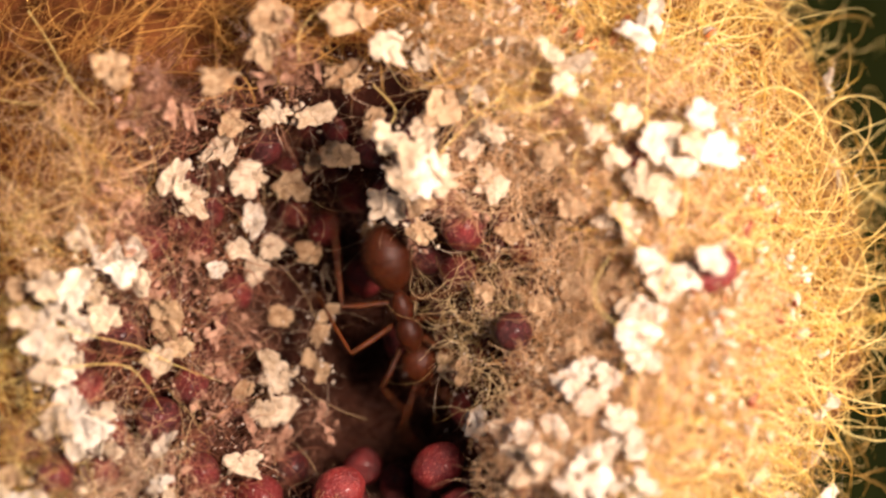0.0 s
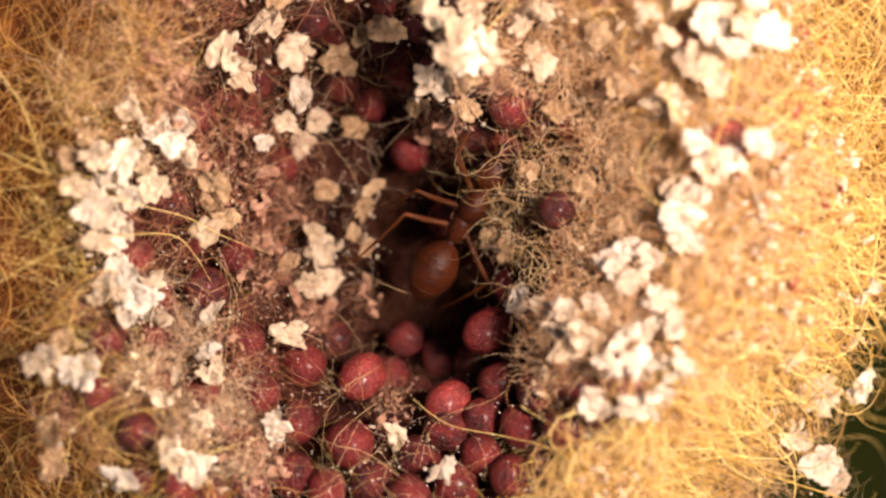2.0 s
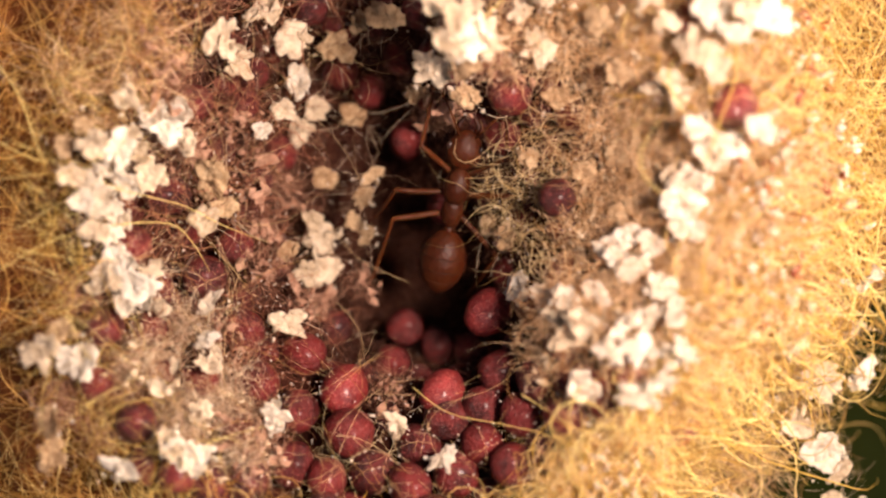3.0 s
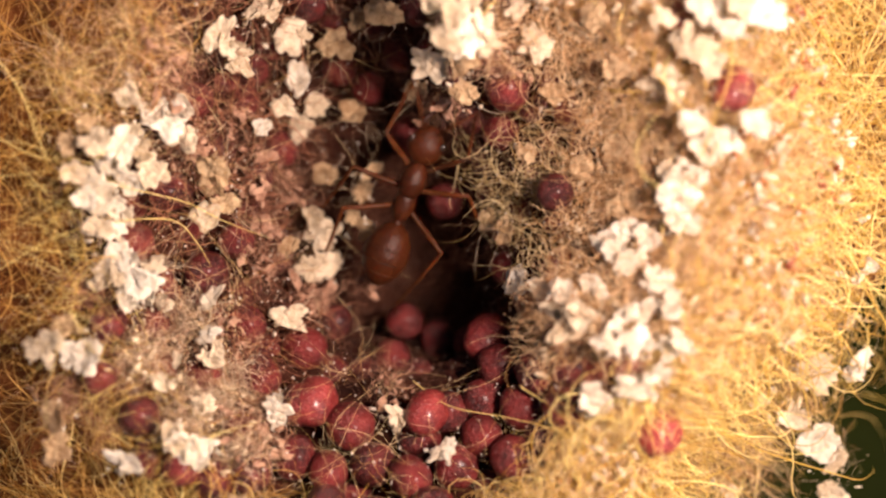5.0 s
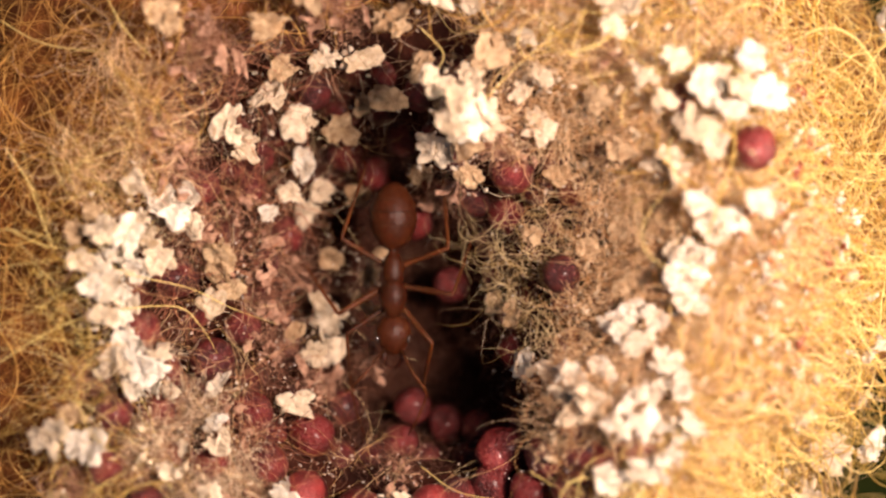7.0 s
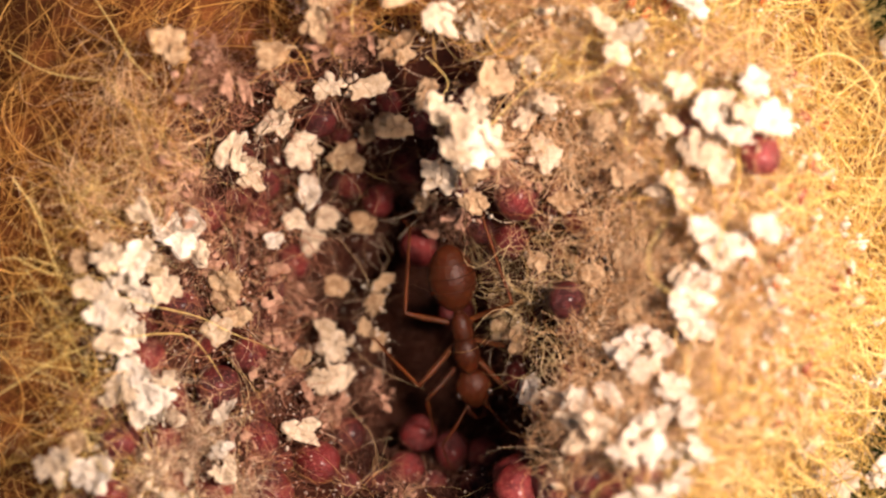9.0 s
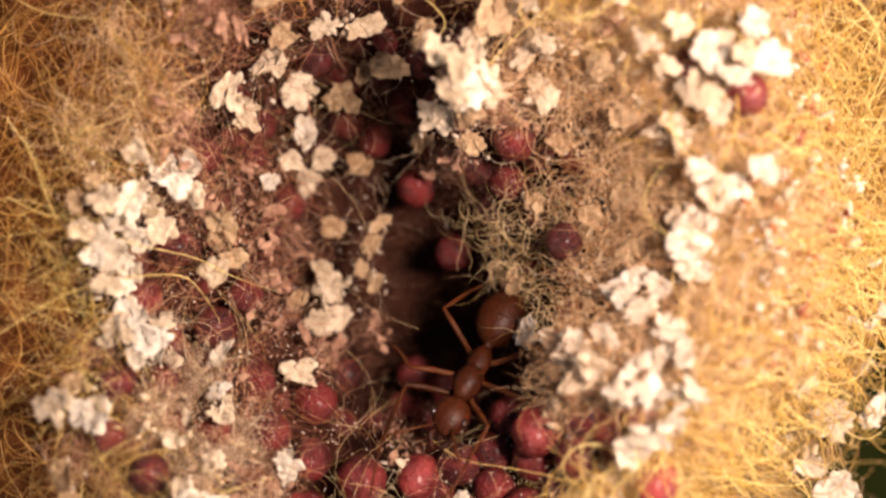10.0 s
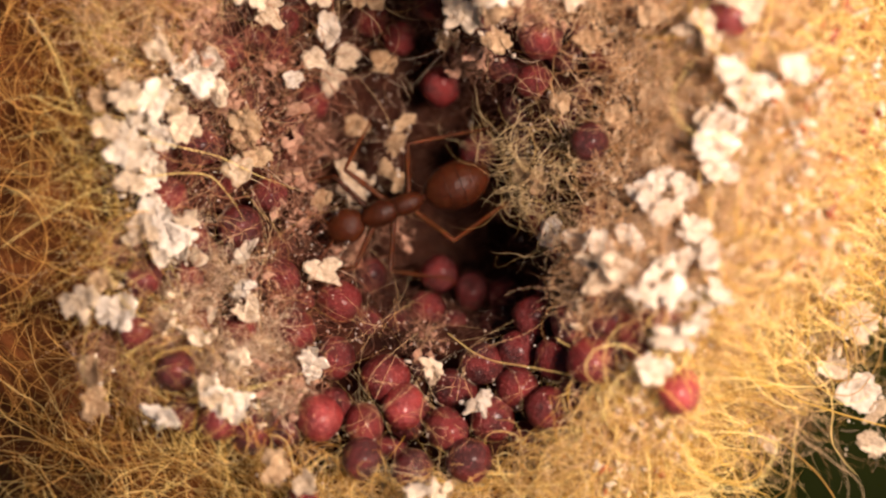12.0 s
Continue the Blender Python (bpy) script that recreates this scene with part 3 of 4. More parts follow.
FLAKES_G = [
    (7.48, 7, 0.56, 0.3), (8.91, 7.4, 0.69, 0.05), (6.8, 7.75, 0.49, 0.3), (3.26, 7.81, 0.65, 0.1), (7.84, 8.39, 0.52, 0.1),
    (5.81, 9.48, 0.48, 0.2), (6.12, 10.07, 0.73, 0.1), (5.15, 10.56, 0.61, 0.1), (8.49, 11.17, 0.79, 0), (8.96, 11.97, 0.69, 0),
    (9.98, -9.21, 0.5, 0.2), (13.4, -9.21, 0.69, 0.1), (13.52, -8.07, 0.69, 0.1), (13.12, -7.31, 0.88, 0.05), (11.96, -6.55, 0.69, 0.1),
    (11, -5.98, 0.61, 0.3), (12.9, -5, 0.84, 0.1), (10.02, -4.88, 0.46, 0), (14.43, -4.8, 0.8, 0), (11.92, -3.67, 0.57, 0.2),
    (13.84, -3.27, 0.61, 0.2), (14.39, -1.54, 0.65, 0), (9.06, 2.58, 0.61, 0.05), (9.63, 2.91, 0.69, 0),
]
FLAKES_H = [
    (-2.75, 6.9, 0.45, 0.5), (-0.75, 8.1, 0.5, 0.5),
    (10.68, 3.4, 0.54, 0), (9.23, 5.36, 0.49, 0.1), (9.69, 6.45, 0.63, 0), (11.03, 7.11, 0.76, 0.05), (10.06, 7.41, 0.49, 0.1),
    (9.28, 7.88, 0.52, 0.1), (10.48, 8.39, 0.56, 0.05), (14.85, 9.48, 0.59, 0.05), (15.03, 6.32, 0.52, 0.3),
]
FLAKES = FLAKES_A + FLAKES_B + FLAKES_C + FLAKES_D + FLAKES_E + FLAKES_F + FLAKES_G + FLAKES_H

SLIDING = [
    (0.73, [(0, 5.35, -5.68), (1.5, 5.62, -5.66), (2.5, 4.75, -5.18), (5.5, 5.30, -5.97), (6.5, 5.32, -5.83), (10.5, 5.99, -6.15), (12, 5.96, -6.60)]),
]


def petal(bm, rng, scale, centre, tilt):
    """A crumpled scrap of husk with a torn, finely notched edge and real thickness."""
    spokes, rings = 40, 7
    shift, cup, squash = Vector(rng.uniform(-20, 20, 3)), rng.uniform(-0.3, 0.4), rng.uniform(0.5, 1.0)
    fold, crease = rng.uniform(0, math.pi), rng.uniform(0.0, 0.3)
    turn = Euler(tilt).to_matrix()

    def ridge(p):
        return 0.5 - abs(noise.noise(p))

    layers = []
    for side in (0.08, -0.08):
        rows = [[(0.0, 0.0, side)]]
        for i in range(1, rings + 1):
            row = []
            for j in range(spokes):
                a, s = 2 * math.pi * j / spokes, i / rings
                n = Vector((math.cos(a), math.sin(a), 0))
                edge = 1 + 0.6 * noise.noise(n * 1.25 + shift) + 0.16 * noise.noise(n * 3.3 + shift) + 0.2 * s * noise.noise(n * 11 + shift)
                x, y = s * edge * math.cos(a), s * edge * squash * math.sin(a)
                p = Vector((x, y, 0))
                z = cup * s * s + crease * abs(x * math.cos(fold) + y * math.sin(fold))
                z += 0.22 * noise.noise(p * 1.7 + shift) + 0.3 * ridge(p * 2.3 + shift) + 0.2 * ridge(p * 5.5 + shift) + 0.08 * ridge(p * 13 + shift)
                row.append((x, y, z + side * (1.15 - 0.6 * s)))
            rows.append(row)
        layers.append([[bm.verts.new((turn @ Vector(p) * scale + Vector(centre)) * 0.001) for p in row] for row in rows])
    for rows, flip in zip(layers, (False, True)):
        for j in range(spokes):
            jj = (j + 1) % spokes
            face = [rows[0][0], rows[1][j], rows[1][jj]]
            bm.faces.new(face[::-1] if flip else face)
            for i in range(1, rings):
                face = [rows[i][j], rows[i + 1][j], rows[i + 1][jj], rows[i][jj]]
                bm.faces.new(face[::-1] if flip else face)
    top, low = layers[0][rings], layers[1][rings]
    for j in range(spokes):
        jj = (j + 1) % spokes
        bm.faces.new((top[j], low[j], low[jj], top[jj]))


def grain(bm, rng, radius, centre):
    """A rough crumb sticking to a flake."""
    shift, stretch = Vector(rng.uniform(-20, 20, 3)), rng.uniform(0.6, 1.3, 3)
    for vert in bmesh.ops.create_icosphere(bm, subdivisions=2, radius=1.0)["verts"]:
        k = radius * (1 + 0.7 * noise.noise(vert.co * 1.5 + shift) + 0.3 * noise.noise(vert.co * 4 + shift))
        vert.co = Vector((vert.co.x * stretch[0] * k + centre[0], vert.co.y * stretch[1] * k + centre[1], vert.co.z * stretch[2] * k * 0.7 + centre[2])) * 0.001


def hang(u, v, lift):
    """Flakes lie on the seeds or ride on the hair; over the gully they hang in a web of fluff and threads. Some are
    raised further to show from the camera and catch the lamp.
    """
    return max(float(height(u, v)) + lift, -5.3) + perch(u, v) + (0.7 if u > 10 else 1.4 if -1.5 < u < 0.4 and 4.6 < v < 8 else 0.0)


def build_flakes():
    rng = np.random.default_rng(8)
    kinds = []
    for mat in (WHITE, IVORY, CREAM):
        scrap, crumb = [], []
        for _ in range(16):
            bm = bmesh.new()
            petal(bm, rng, 1.0, (0, 0, 0), (0, 0, 0))
            scrap.append(part("husk_flake", bm, mat))
        for _ in range(7):
            bm = bmesh.new()
            grain(bm, rng, 1.0, (0, 0, 0))
            crumb.append(part("crumb", bm, mat))
        kinds.append(([ob.data for ob in scrap], [ob.data for ob in crumb]))
        for ob in scrap + crumb:
            bpy.data.objects.remove(ob)

    def flake(u, v, size, tone):
        """A scrap, often with one or two more grown onto it, and crumbs stuck along its edge."""
        level = int(tone >= 0.1) + int(tone >= 0.4)
        scrap, crumb = kinds[level]
        ob = new("husk_flake", scrap[int(rng.integers(0, 16))])
        e = 0.3
        sx = float(height(u + e, v) - height(u - e, v)) / (2 * e)
        sy = float(height(u, v + e) - height(u, v - e)) / (2 * e)
        lean = Vector((-0.25 * sx + rng.normal() * 0.25, -0.25 * sy + rng.normal() * 0.25, 1)).normalized()
        turn = lean.to_track_quat("Z", "Y") @ Euler((0, 0, rng.uniform(0, 6.28))).to_quaternion()
        ob.matrix_world = Matrix.LocRotScale(place(u, v, hang(u, v, 1.95)), turn, (size * 0.84,) * 3)
        first, count = rng.uniform(0, 6.28), int(rng.choice([1, 1, 2, 2]))
        for k in range(count):
            a = first + 2.6 * k + rng.uniform(-0.4, 0.4)
            lobe = new("lobe", scrap[int(rng.integers(0, 16))])
            lobe.parent = ob
            lobe.matrix_basis = Matrix.LocRotScale(Vector((0.66 * math.cos(a), 0.66 * math.sin(a), 0.1 + 0.1 * k)) * 0.001, Euler((rng.normal() * 0.4, rng.normal() * 0.4, rng.uniform(0, 6.28))), (float(rng.uniform(0.5, 0.72)),) * 3)
        for _ in range(int(rng.integers(1, 5))):
            a, d = rng.uniform(0, 6.28), rng.uniform(0.5, 1.05)
            bit = new("crumb", crumb[int(rng.integers(0, 7))])
            bit.parent = ob
            bit.matrix_basis = Matrix.LocRotScale(Vector((d * math.cos(a), d * math.sin(a), rng.uniform(0.0, 0.2))) * 0.001, Euler(rng.uniform(0, 6.28, 3)), (float(rng.uniform(0.09, 0.2)),) * 3)
        label = ("crumpled white papery husk flake with ragged edge", "crumpled ivory papery husk flake with bent edges, tone partly shade", "crumpled cream beige papery husk flake among red seeds, tone partly shade")[level]
        return tagged(ob, label, "flake", "papery husk flakes")

    for row in FLAKES:
        flake(*row)
    # crumbs broken off the flakes, and pinkish scraps caught in the fluff, each lot joined
    solid = bmesh.new()
    bmesh.ops.create_icosphere(solid, subdivisions=1, radius=1.0)
    ball, tris = np.array([vert.co[:] for vert in solid.verts]), np.array([[vert.index for vert in face.verts] for face in solid.faces])
    solid.free()

    def scraps(name, spots, each, sizes, spread, flat, mat, label, sink=0.0):
        at, size = [], []
        for u, v, reach in spots:
            for _ in range(each):
                a, d = rng.uniform(0, 6.28), reach * rng.uniform(*spread)
                x, y = u + d * math.cos(a), v + d * math.sin(a)
                at.append(place(x, y, hang(x, y, 1.0) - sink + rng.uniform(0, 0.8)))
                size.append(sizes[0] + (sizes[1] - sizes[0]) * rng.uniform(0, 1) ** 2)
        n = len(at)
        lump = ball[None] * rng.uniform(0.45, 1.5, (n, len(ball), 1)) * np.stack([rng.uniform(0.7, 1.6, n), rng.uniform(0.5, 1.0, n), rng.uniform(flat * 0.6, flat, n)], axis=1)[:, None]
        turns = np.array([np.array(Euler((rng.normal() * 0.7, rng.normal() * 0.7, rng.uniform(0, 6.28))).to_matrix()) for _ in range(n)])
        verts = np.einsum("nij,nkj->nki", turns, lump) * np.array(size)[:, None, None] * 0.001 + np.array(at)[:, None]
        faces = (np.arange(n)[:, None, None] * len(ball) + tris[None]).reshape(-1, 3)
        stuff(name, raw_mesh(name, verts.reshape(-1, 3), faces, mat), label, "crumbs")

    scraps("husk_crumbs", [row[:3] for row in FLAKES], 5, (0.02, 0.13), (0.5, 1.5), 0.6, WHITE, "small white crumbs of husk scattered round the flakes")
    scraps("pink_scraps", [row[:3] for row in TUFTS if row[3] < 0.35 and row[0] > -9.5], 22, (0.02, 0.18), (0.0, 1.15), 0.4, ROSE, "small pinkish scraps of skin caught in the fluff")
    scraps("beige_scraps", [row[:3] for row in TUFTS if 0.35 <= row[3] < 0.65], 22, (0.03, 0.2), (0.0, 1.2), 0.5, IVORY, "small beige scraps of husk caught in the fluff")
    # rust-red and pale bits held in the hair of the lit side
    bits = []
    for _ in range(330):
        turn, q = math.radians(rng.uniform(-62, 72)), rng.uniform(-0.25, 0.75)
        r = float(rim_at(turn)) * (1 + min(q, 0)) + max(q, 0) * float(foot_at(turn) - rim_at(turn))
        bits.append((CENTRE[0] + r * math.cos(turn), CENTRE[1] + r * math.sin(turn), 0.5))
    scraps("rust_bits", bits[:190], 2, (0.06, 0.3), (0.0, 1.0), 0.6, RUST, "rust-red bits of skin held in the golden hair", 1.3)
    scraps("pale_bits", bits[140:], 3, (0.05, 0.26), (0.0, 1.2), 0.5, WHITE, "pale bits of husk held in the golden hair", 1.2)
    # shrivelled pinkish skins of opened seeds
    skins = []
    for _ in range(10):
        bm = bmesh.new()
        petal(bm, rng, 1.0, (0, 0, 0), (0, 0, 0))
        for vert in bm.verts:
            vert.co.y *= 0.55
            vert.co.z += 0.00025 * math.sin(vert.co.x * 4200) - 260 * vert.co.y ** 2
        skins.append(part("skin_shred", bm, ROSE))
    for u, v, size, tone in TUFTS:
        if tone >= 0.35 or u < -9.5 or u > 1.0:
            continue
        for _ in range(4):
            a, d = rng.uniform(0, 6.28), size * rng.uniform(0.1, 1.1)
            x, y = u + d * math.cos(a), v + d * math.sin(a)
            ob = new("skin_shred", skins[int(rng.integers(0, 10))].data)
            ob.matrix_world = Matrix.LocRotScale(place(x, y, hang(x, y, 1.3) + rng.uniform(-0.3, 0.5)), Euler((rng.normal() * 0.7, rng.normal() * 0.7, rng.uniform(0, 6.28))), (float(rng.uniform(0.22, 0.5)),) * 3)
            tagged(ob, "shrivelled pinkish skin of an opened seed", "skin", "shrivelled seed skins")
    for ob in skins:
        bpy.data.objects.remove(ob)
    sliders = []
    for size, stops in SLIDING:
        ob = flake(stops[0][1], stops[0][2], size, 0)
        sliders.append((ob, stops))
    return sliders


sliders = build_flakes()


# ---- loose threads and dust ----
def build_threads():
    rng = np.random.default_rng(21)
    count = 270
    turn = np.radians(rng.uniform(110, 290, count))
    rim = rim_at(turn)
    r = rim * rng.uniform(0.45, 1.08, count)
    u, v = CENTRE[0] + r * np.cos(turn), CENTRE[1] + r * np.sin(turn)
    start = np.stack([u, v, height(u, v) + rng.uniform(1.2, 2.6, count)], axis=1)
    a = rng.uniform(0, 2 * math.pi, count)
    way = np.stack([np.cos(a), np.sin(a), rng.normal(size=count) * 0.3], axis=1)
    paths = wander(rng, start, way, rng.uniform(2.5, 7, count), 24, 0.45, 0.9, lift=(1.3, 3.0), web=-5.6)
    stuff("silk_thread", tubes("silk_thread", world_points(paths), rng.uniform(0.003, 0.0062, count) * 0.001, SILK), "loose thin tan threads strung over the seeds", "thread")


def build_pit_fibres():
    """Short brown fibres that line the deep part of the hollow, their colour darkened as shade."""
    rng = np.random.default_rng(44)
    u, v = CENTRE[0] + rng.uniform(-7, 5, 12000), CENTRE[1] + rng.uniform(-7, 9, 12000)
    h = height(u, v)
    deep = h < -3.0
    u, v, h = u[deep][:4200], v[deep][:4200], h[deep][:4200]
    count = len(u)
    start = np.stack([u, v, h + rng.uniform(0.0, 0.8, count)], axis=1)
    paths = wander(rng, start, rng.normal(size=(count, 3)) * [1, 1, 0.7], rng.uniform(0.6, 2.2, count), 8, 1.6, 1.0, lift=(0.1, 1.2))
    stuff("pit_fibre", tubes("pit_fibre", world_points(paths), rng.uniform(0.005, 0.012, count) * 0.001, UMBER), "short brown fibres lining the deep hollow, darkened for its shade", "fibre")


def build_copper_fibres():
    """Reddish-brown frayed fibres between the flakes of the shaded side, in loose bunches."""
    rng = np.random.default_rng(58)
    turn = np.radians(rng.uniform(105, 232, 170))
    r = rim_at(turn) * np.sqrt(rng.uniform(0.05, 0.95, 170))
    bare = height(CENTRE[0] + r * np.cos(turn), CENTRE[1] + r * np.sin(turn)) > -6.5
    turn, r = turn[bare], r[bare]
    bunches = len(turn)
    lean = rng.uniform(0, 2 * math.pi, bunches)
    pick = np.repeat(np.arange(bunches), 11)
    count = len(pick)
    u = CENTRE[0] + (r * np.cos(turn))[pick] + rng.normal(size=count) * 0.4
    v = CENTRE[1] + (r * np.sin(turn))[pick] + rng.normal(size=count) * 0.4
    start = np.stack([u, v, np.maximum(height(u, v), -5.6) + rng.uniform(0.8, 1.9, count)], axis=1)
    a = lean[pick] + rng.normal(size=count) * 0.6
    way = np.stack([np.cos(a), np.sin(a), rng.normal(size=count) * 0.35], axis=1)
    paths = wander(rng, start, way, rng.uniform(0.8, 3.0, count), 12, 0.9, 0.9, lift=(0.9, 2.3), web=-5.6)
    stuff("copper_fibre", tubes("copper_fibre", world_points(paths), rng.uniform(0.005, 0.013, count) * 0.001, COPPER), "frayed reddish-brown fibres between the husk flakes", "fibre")


def build_flake_fuzz():
    """Frayed fine hairs on the edges of the flakes."""
    rng = np.random.default_rng(77)
    spots = np.array([row[:3] for row in FLAKES])
    pick = np.repeat(np.arange(len(spots)), 9)
    count = len(pick)
    a = rng.uniform(0, 2 * math.pi, count)
    d = spots[pick, 2] * rng.uniform(0.5, 1.0, count)
    u, v = spots[pick, 0] + d * np.cos(a), spots[pick, 1] + d * np.sin(a)
    h = np.array([hang(x, y, 1.6) for x, y in spots[:, :2].tolist()])[pick]
    start = np.stack([u, v, h + rng.uniform(-0.4, 0.5, count)], axis=1)
    a = a + rng.normal(size=count) * 0.7
    way = np.stack([np.cos(a), np.sin(a), rng.normal(size=count) * 0.4], axis=1)
    paths = wander(rng, start, way, rng.uniform(0.4, 1.7, count), 9, 0.8, 0.8, lift=(0.8, 3.2), web=-5.6)
    stuff("husk_fuzz", tubes("husk_fuzz", world_points(paths), rng.uniform(0.003, 0.007, count) * 0.001, CREAMY), "fine frayed cream hairs on the edges of the husk flakes", "fuzz")


def build_fan():
    """Fine hairs that stand out from the flakes over the shaded side."""
    rng = np.random.default_rng(33)
    count = 300
    turn = np.radians(rng.uniform(138, 240, count))
    r = rim_at(turn) * rng.uniform(0.8, 1.05, count)
    u, v = CENTRE[0] + r * np.cos(turn), CENTRE[1] + r * np.sin(turn)
    start = np.stack([u, v, height(u, v) + rng.uniform(1.0, 2.2, count)], axis=1)
    a = turn + rng.normal(size=count) * 0.7
    way = np.stack([np.cos(a), np.sin(a), rng.uniform(0.0, 0.5, count)], axis=1)
    paths = wander(rng, start, way, rng.uniform(2.5, 6.5, count), 22, 0.35, 0.5, lift=(1.5, 4.0))
    stuff("fringe_hair", tubes("fringe_hair", world_points(paths), rng.uniform(0.005, 0.012, count) * 0.001, YELLOW), "fine golden hair standing out over the shaded side", "hair")


def build_dust():
    rng = np.random.default_rng(2)
    count = 1100
    r, a = np.sqrt(rng.uniform(0, 1, count)), rng.uniform(0, 2 * math.pi, count)
    u, v = CENTRE[0] - 1.5 + 8.0 * r * np.cos(a), CENTRE[1] - 2.6 + 6.6 * r * np.sin(a)
    p = world_points(np.stack([u, v, height(u, v) + rng.uniform(1.2, 2.1, count)], axis=1))
    p = p[height(u, v) > -8.5]
    count = len(p)
    shape = np.array([(1, 0, -0.5), (-0.5, 0.87, -0.5), (-0.5, -0.87, -0.5), (0, 0, 0.9)])
    size = rng.uniform(0.02, 0.06, count)[:, None, None] * 0.001
    verts = (p[:, None, :] + shape[None] * size + rng.normal(size=(count, 4, 3)) * 0.2 * size).reshape(-1, 3)
    corner = np.array([(0, 2, 1), (0, 1, 3), (1, 2, 3), (2, 0, 3)])
    faces = (np.arange(count)[:, None, None] * 4 + corner[None]).reshape(-1, 3)
    stuff("dust", raw_mesh("dust", verts, faces, DUST), "pale specks of dust over the seeds", "dust")


# long single threads: plan points each one runs through, and its radius
THREADS = [
    (0.035, 2.6, [(-16.05, -2.43), (-14.91, -1.69), (-13.20, -0.68), (-11.48, -0.14), (-9.19, 0.03), (-8.32, -0.63), (-7.74, -1.58)]),
    (0.03, 2.6, [(-11.68, 1.35), (-10.34, 1.03), (-8.62, 0.61), (-7.27, -0.04), (-5.74, -0.60)]),
    (0.03, 2.5, [(-15.70, 1.21), (-14.36, 1.51), (-12.64, 1.62), (-10.53, 1.17)]),
    (0.017, 2.4, [(-9.55, -1.60), (-8.97, -2.36), (-8.20, -3.50), (-7.23, -4.26), (-6.84, -5.21)]),
    (0.017, 2.4, [(-6.50, -0.99), (-7.06, -2.72), (-7.23, -4.26), (-7.18, -5.79)]),
    (0.016, 2.6, [(-12.41, -2.78), (-10.89, -2.57), (-9.16, -2.46), (-7.45, -1.77), (-6.31, -0.99)]),
    (0.016, 2.4, [(-2.62, -6.13), (-3.18, -7.28), (-3.56, -8.25), (-3.93, -9.21)]),
    (0.016, 2.3, [(-1.46, -7.27), (-1.83, -8.23), (-1.44, -8.80), (-0.67, -9.18)]),
    (0.016, 2.5, [(-3.44, -0.38), (-2.67, -1.14), (-1.51, -1.70), (-0.94, -1.89)]),
    (0.016, 2.4, [(-2.69, 1.44), (-3.09, 2.30), (-3.67, 3.06), (-4.25, 3.62)]),
    (0.016, 2.4, [(-3.48, -2.54), (-2.81, -3.31), (-2.55, -4.08), (-2.51, -4.75)]),
    (0.03, 2.4, [(-0.87, -5.42), (0.38, -6.28), (2.31, -6.66), (4.24, -7.13), (5.40, -7.61)]),
    (0.03, 2.2, [(2.79, -5.60), (3.85, -6.27), (4.82, -6.84), (5.59, -7.32)]),
    (0.016, 2.5, [(-0.35, -6.58), (-0.20, -7.36), (0.22, -7.94), (0.99, -8.53)]),
    (0.016, 2.5, [(-1.88, -5.42), (-2.65, -6.00), (-3.43, -6.77), (-3.83, -7.94)]),
    (0.03, 2.6, [(-9.87, -9.50), (-9.07, -8.32), (-7.69, -7.35), (-5.75, -6.77)]),
    (0.017, 2.6, [(2.74, -4.68), (3.50, -5.84), (4.26, -6.62), (5.41, -7.20)]),
    (0.035, 2.4, [(0.55, 5.97), (1.52, 7.13), (2.88, 8.49), (5.04, 10.07), (7.82, 12.06)]),
    (0.028, 2.6, [(-3.28, 10.26), (-3.28, 11.24), (-2.70, 12.04), (-1.93, 12.63)]),
    (0.03, 2.6, [(-0.78, 9.47), (-0.01, 8.50), (-0.78, 7.52)]),
    (0.018, 2.6, [(0.48, 3.07), (0.53, 4.23), (0.47, 5.20), (0.56, 5.78)]),
    (0.05, 2.4, [(10.67, 4.45), (11.43, 4.94), (12.57, 5.05), (13.72, 5.54)]),
    (0.05, 2.4, [(11.14, -2.53), (12.29, -2.13), (13.82, -1.92), (14.97, -2.10)]),
    (0.045, 2.4, [(-14.96, 5.42), (-14.19, 4.28), (-13.61, 2.76), (-13.22, 1.81)]),
    (0.045, 2.4, [(-14.94, 2.74), (-13.79, 2.18), (-12.83, 2.00)]),
    (0.045, 2.4, [(-12.46, 12.01), (-11.68, 10.84), (-10.89, 9.47), (-9.93, 8.50)]),
    (0.045, 2.4, [(-15.17, 9.84), (-14.00, 9.16), (-12.84, 8.86), (-11.49, 8.76)]),
]


def build_long_threads():
    for radius, lift, points in THREADS:
        flat = np.array(points)
        k = np.linspace(0, len(points) - 1, 26)
        i = np.clip(k.astype(int), 0, len(points) - 2)
        f = (k - i)[:, None]
        before, after = flat[np.maximum(i - 1, 0)], flat[np.minimum(i + 2, len(points) - 1)]
        a, b = flat[i], flat[i + 1]
        plan = 0.5 * (2 * a + (b - before) * f + (2 * before - 5 * a + 4 * b - after) * f ** 2 + (3 * a - before - 3 * b + after) * f ** 3)
        h = np.maximum(height(plan[:, 0], plan[:, 1]), -5.8)
        h = np.convolve(np.pad(h, 5, "edge"), np.ones(11) / 11, "valid") + lift
        path = world_points(np.concatenate([plan, h[:, None]], axis=1))
        data = tubes("thread", path[None], np.array([radius * (0.00054 if radius > 0.025 else 0.00036)]), YELLOW if radius > 0.025 else SILK, 5)
        tagged(new("thread", data), "single long golden thread lying over flakes and seeds", "thread", "long loose threads")


build_threads()
build_fan()
build_flake_fuzz()
build_copper_fibres()
build_pit_fibres()
build_long_threads()
build_dust()


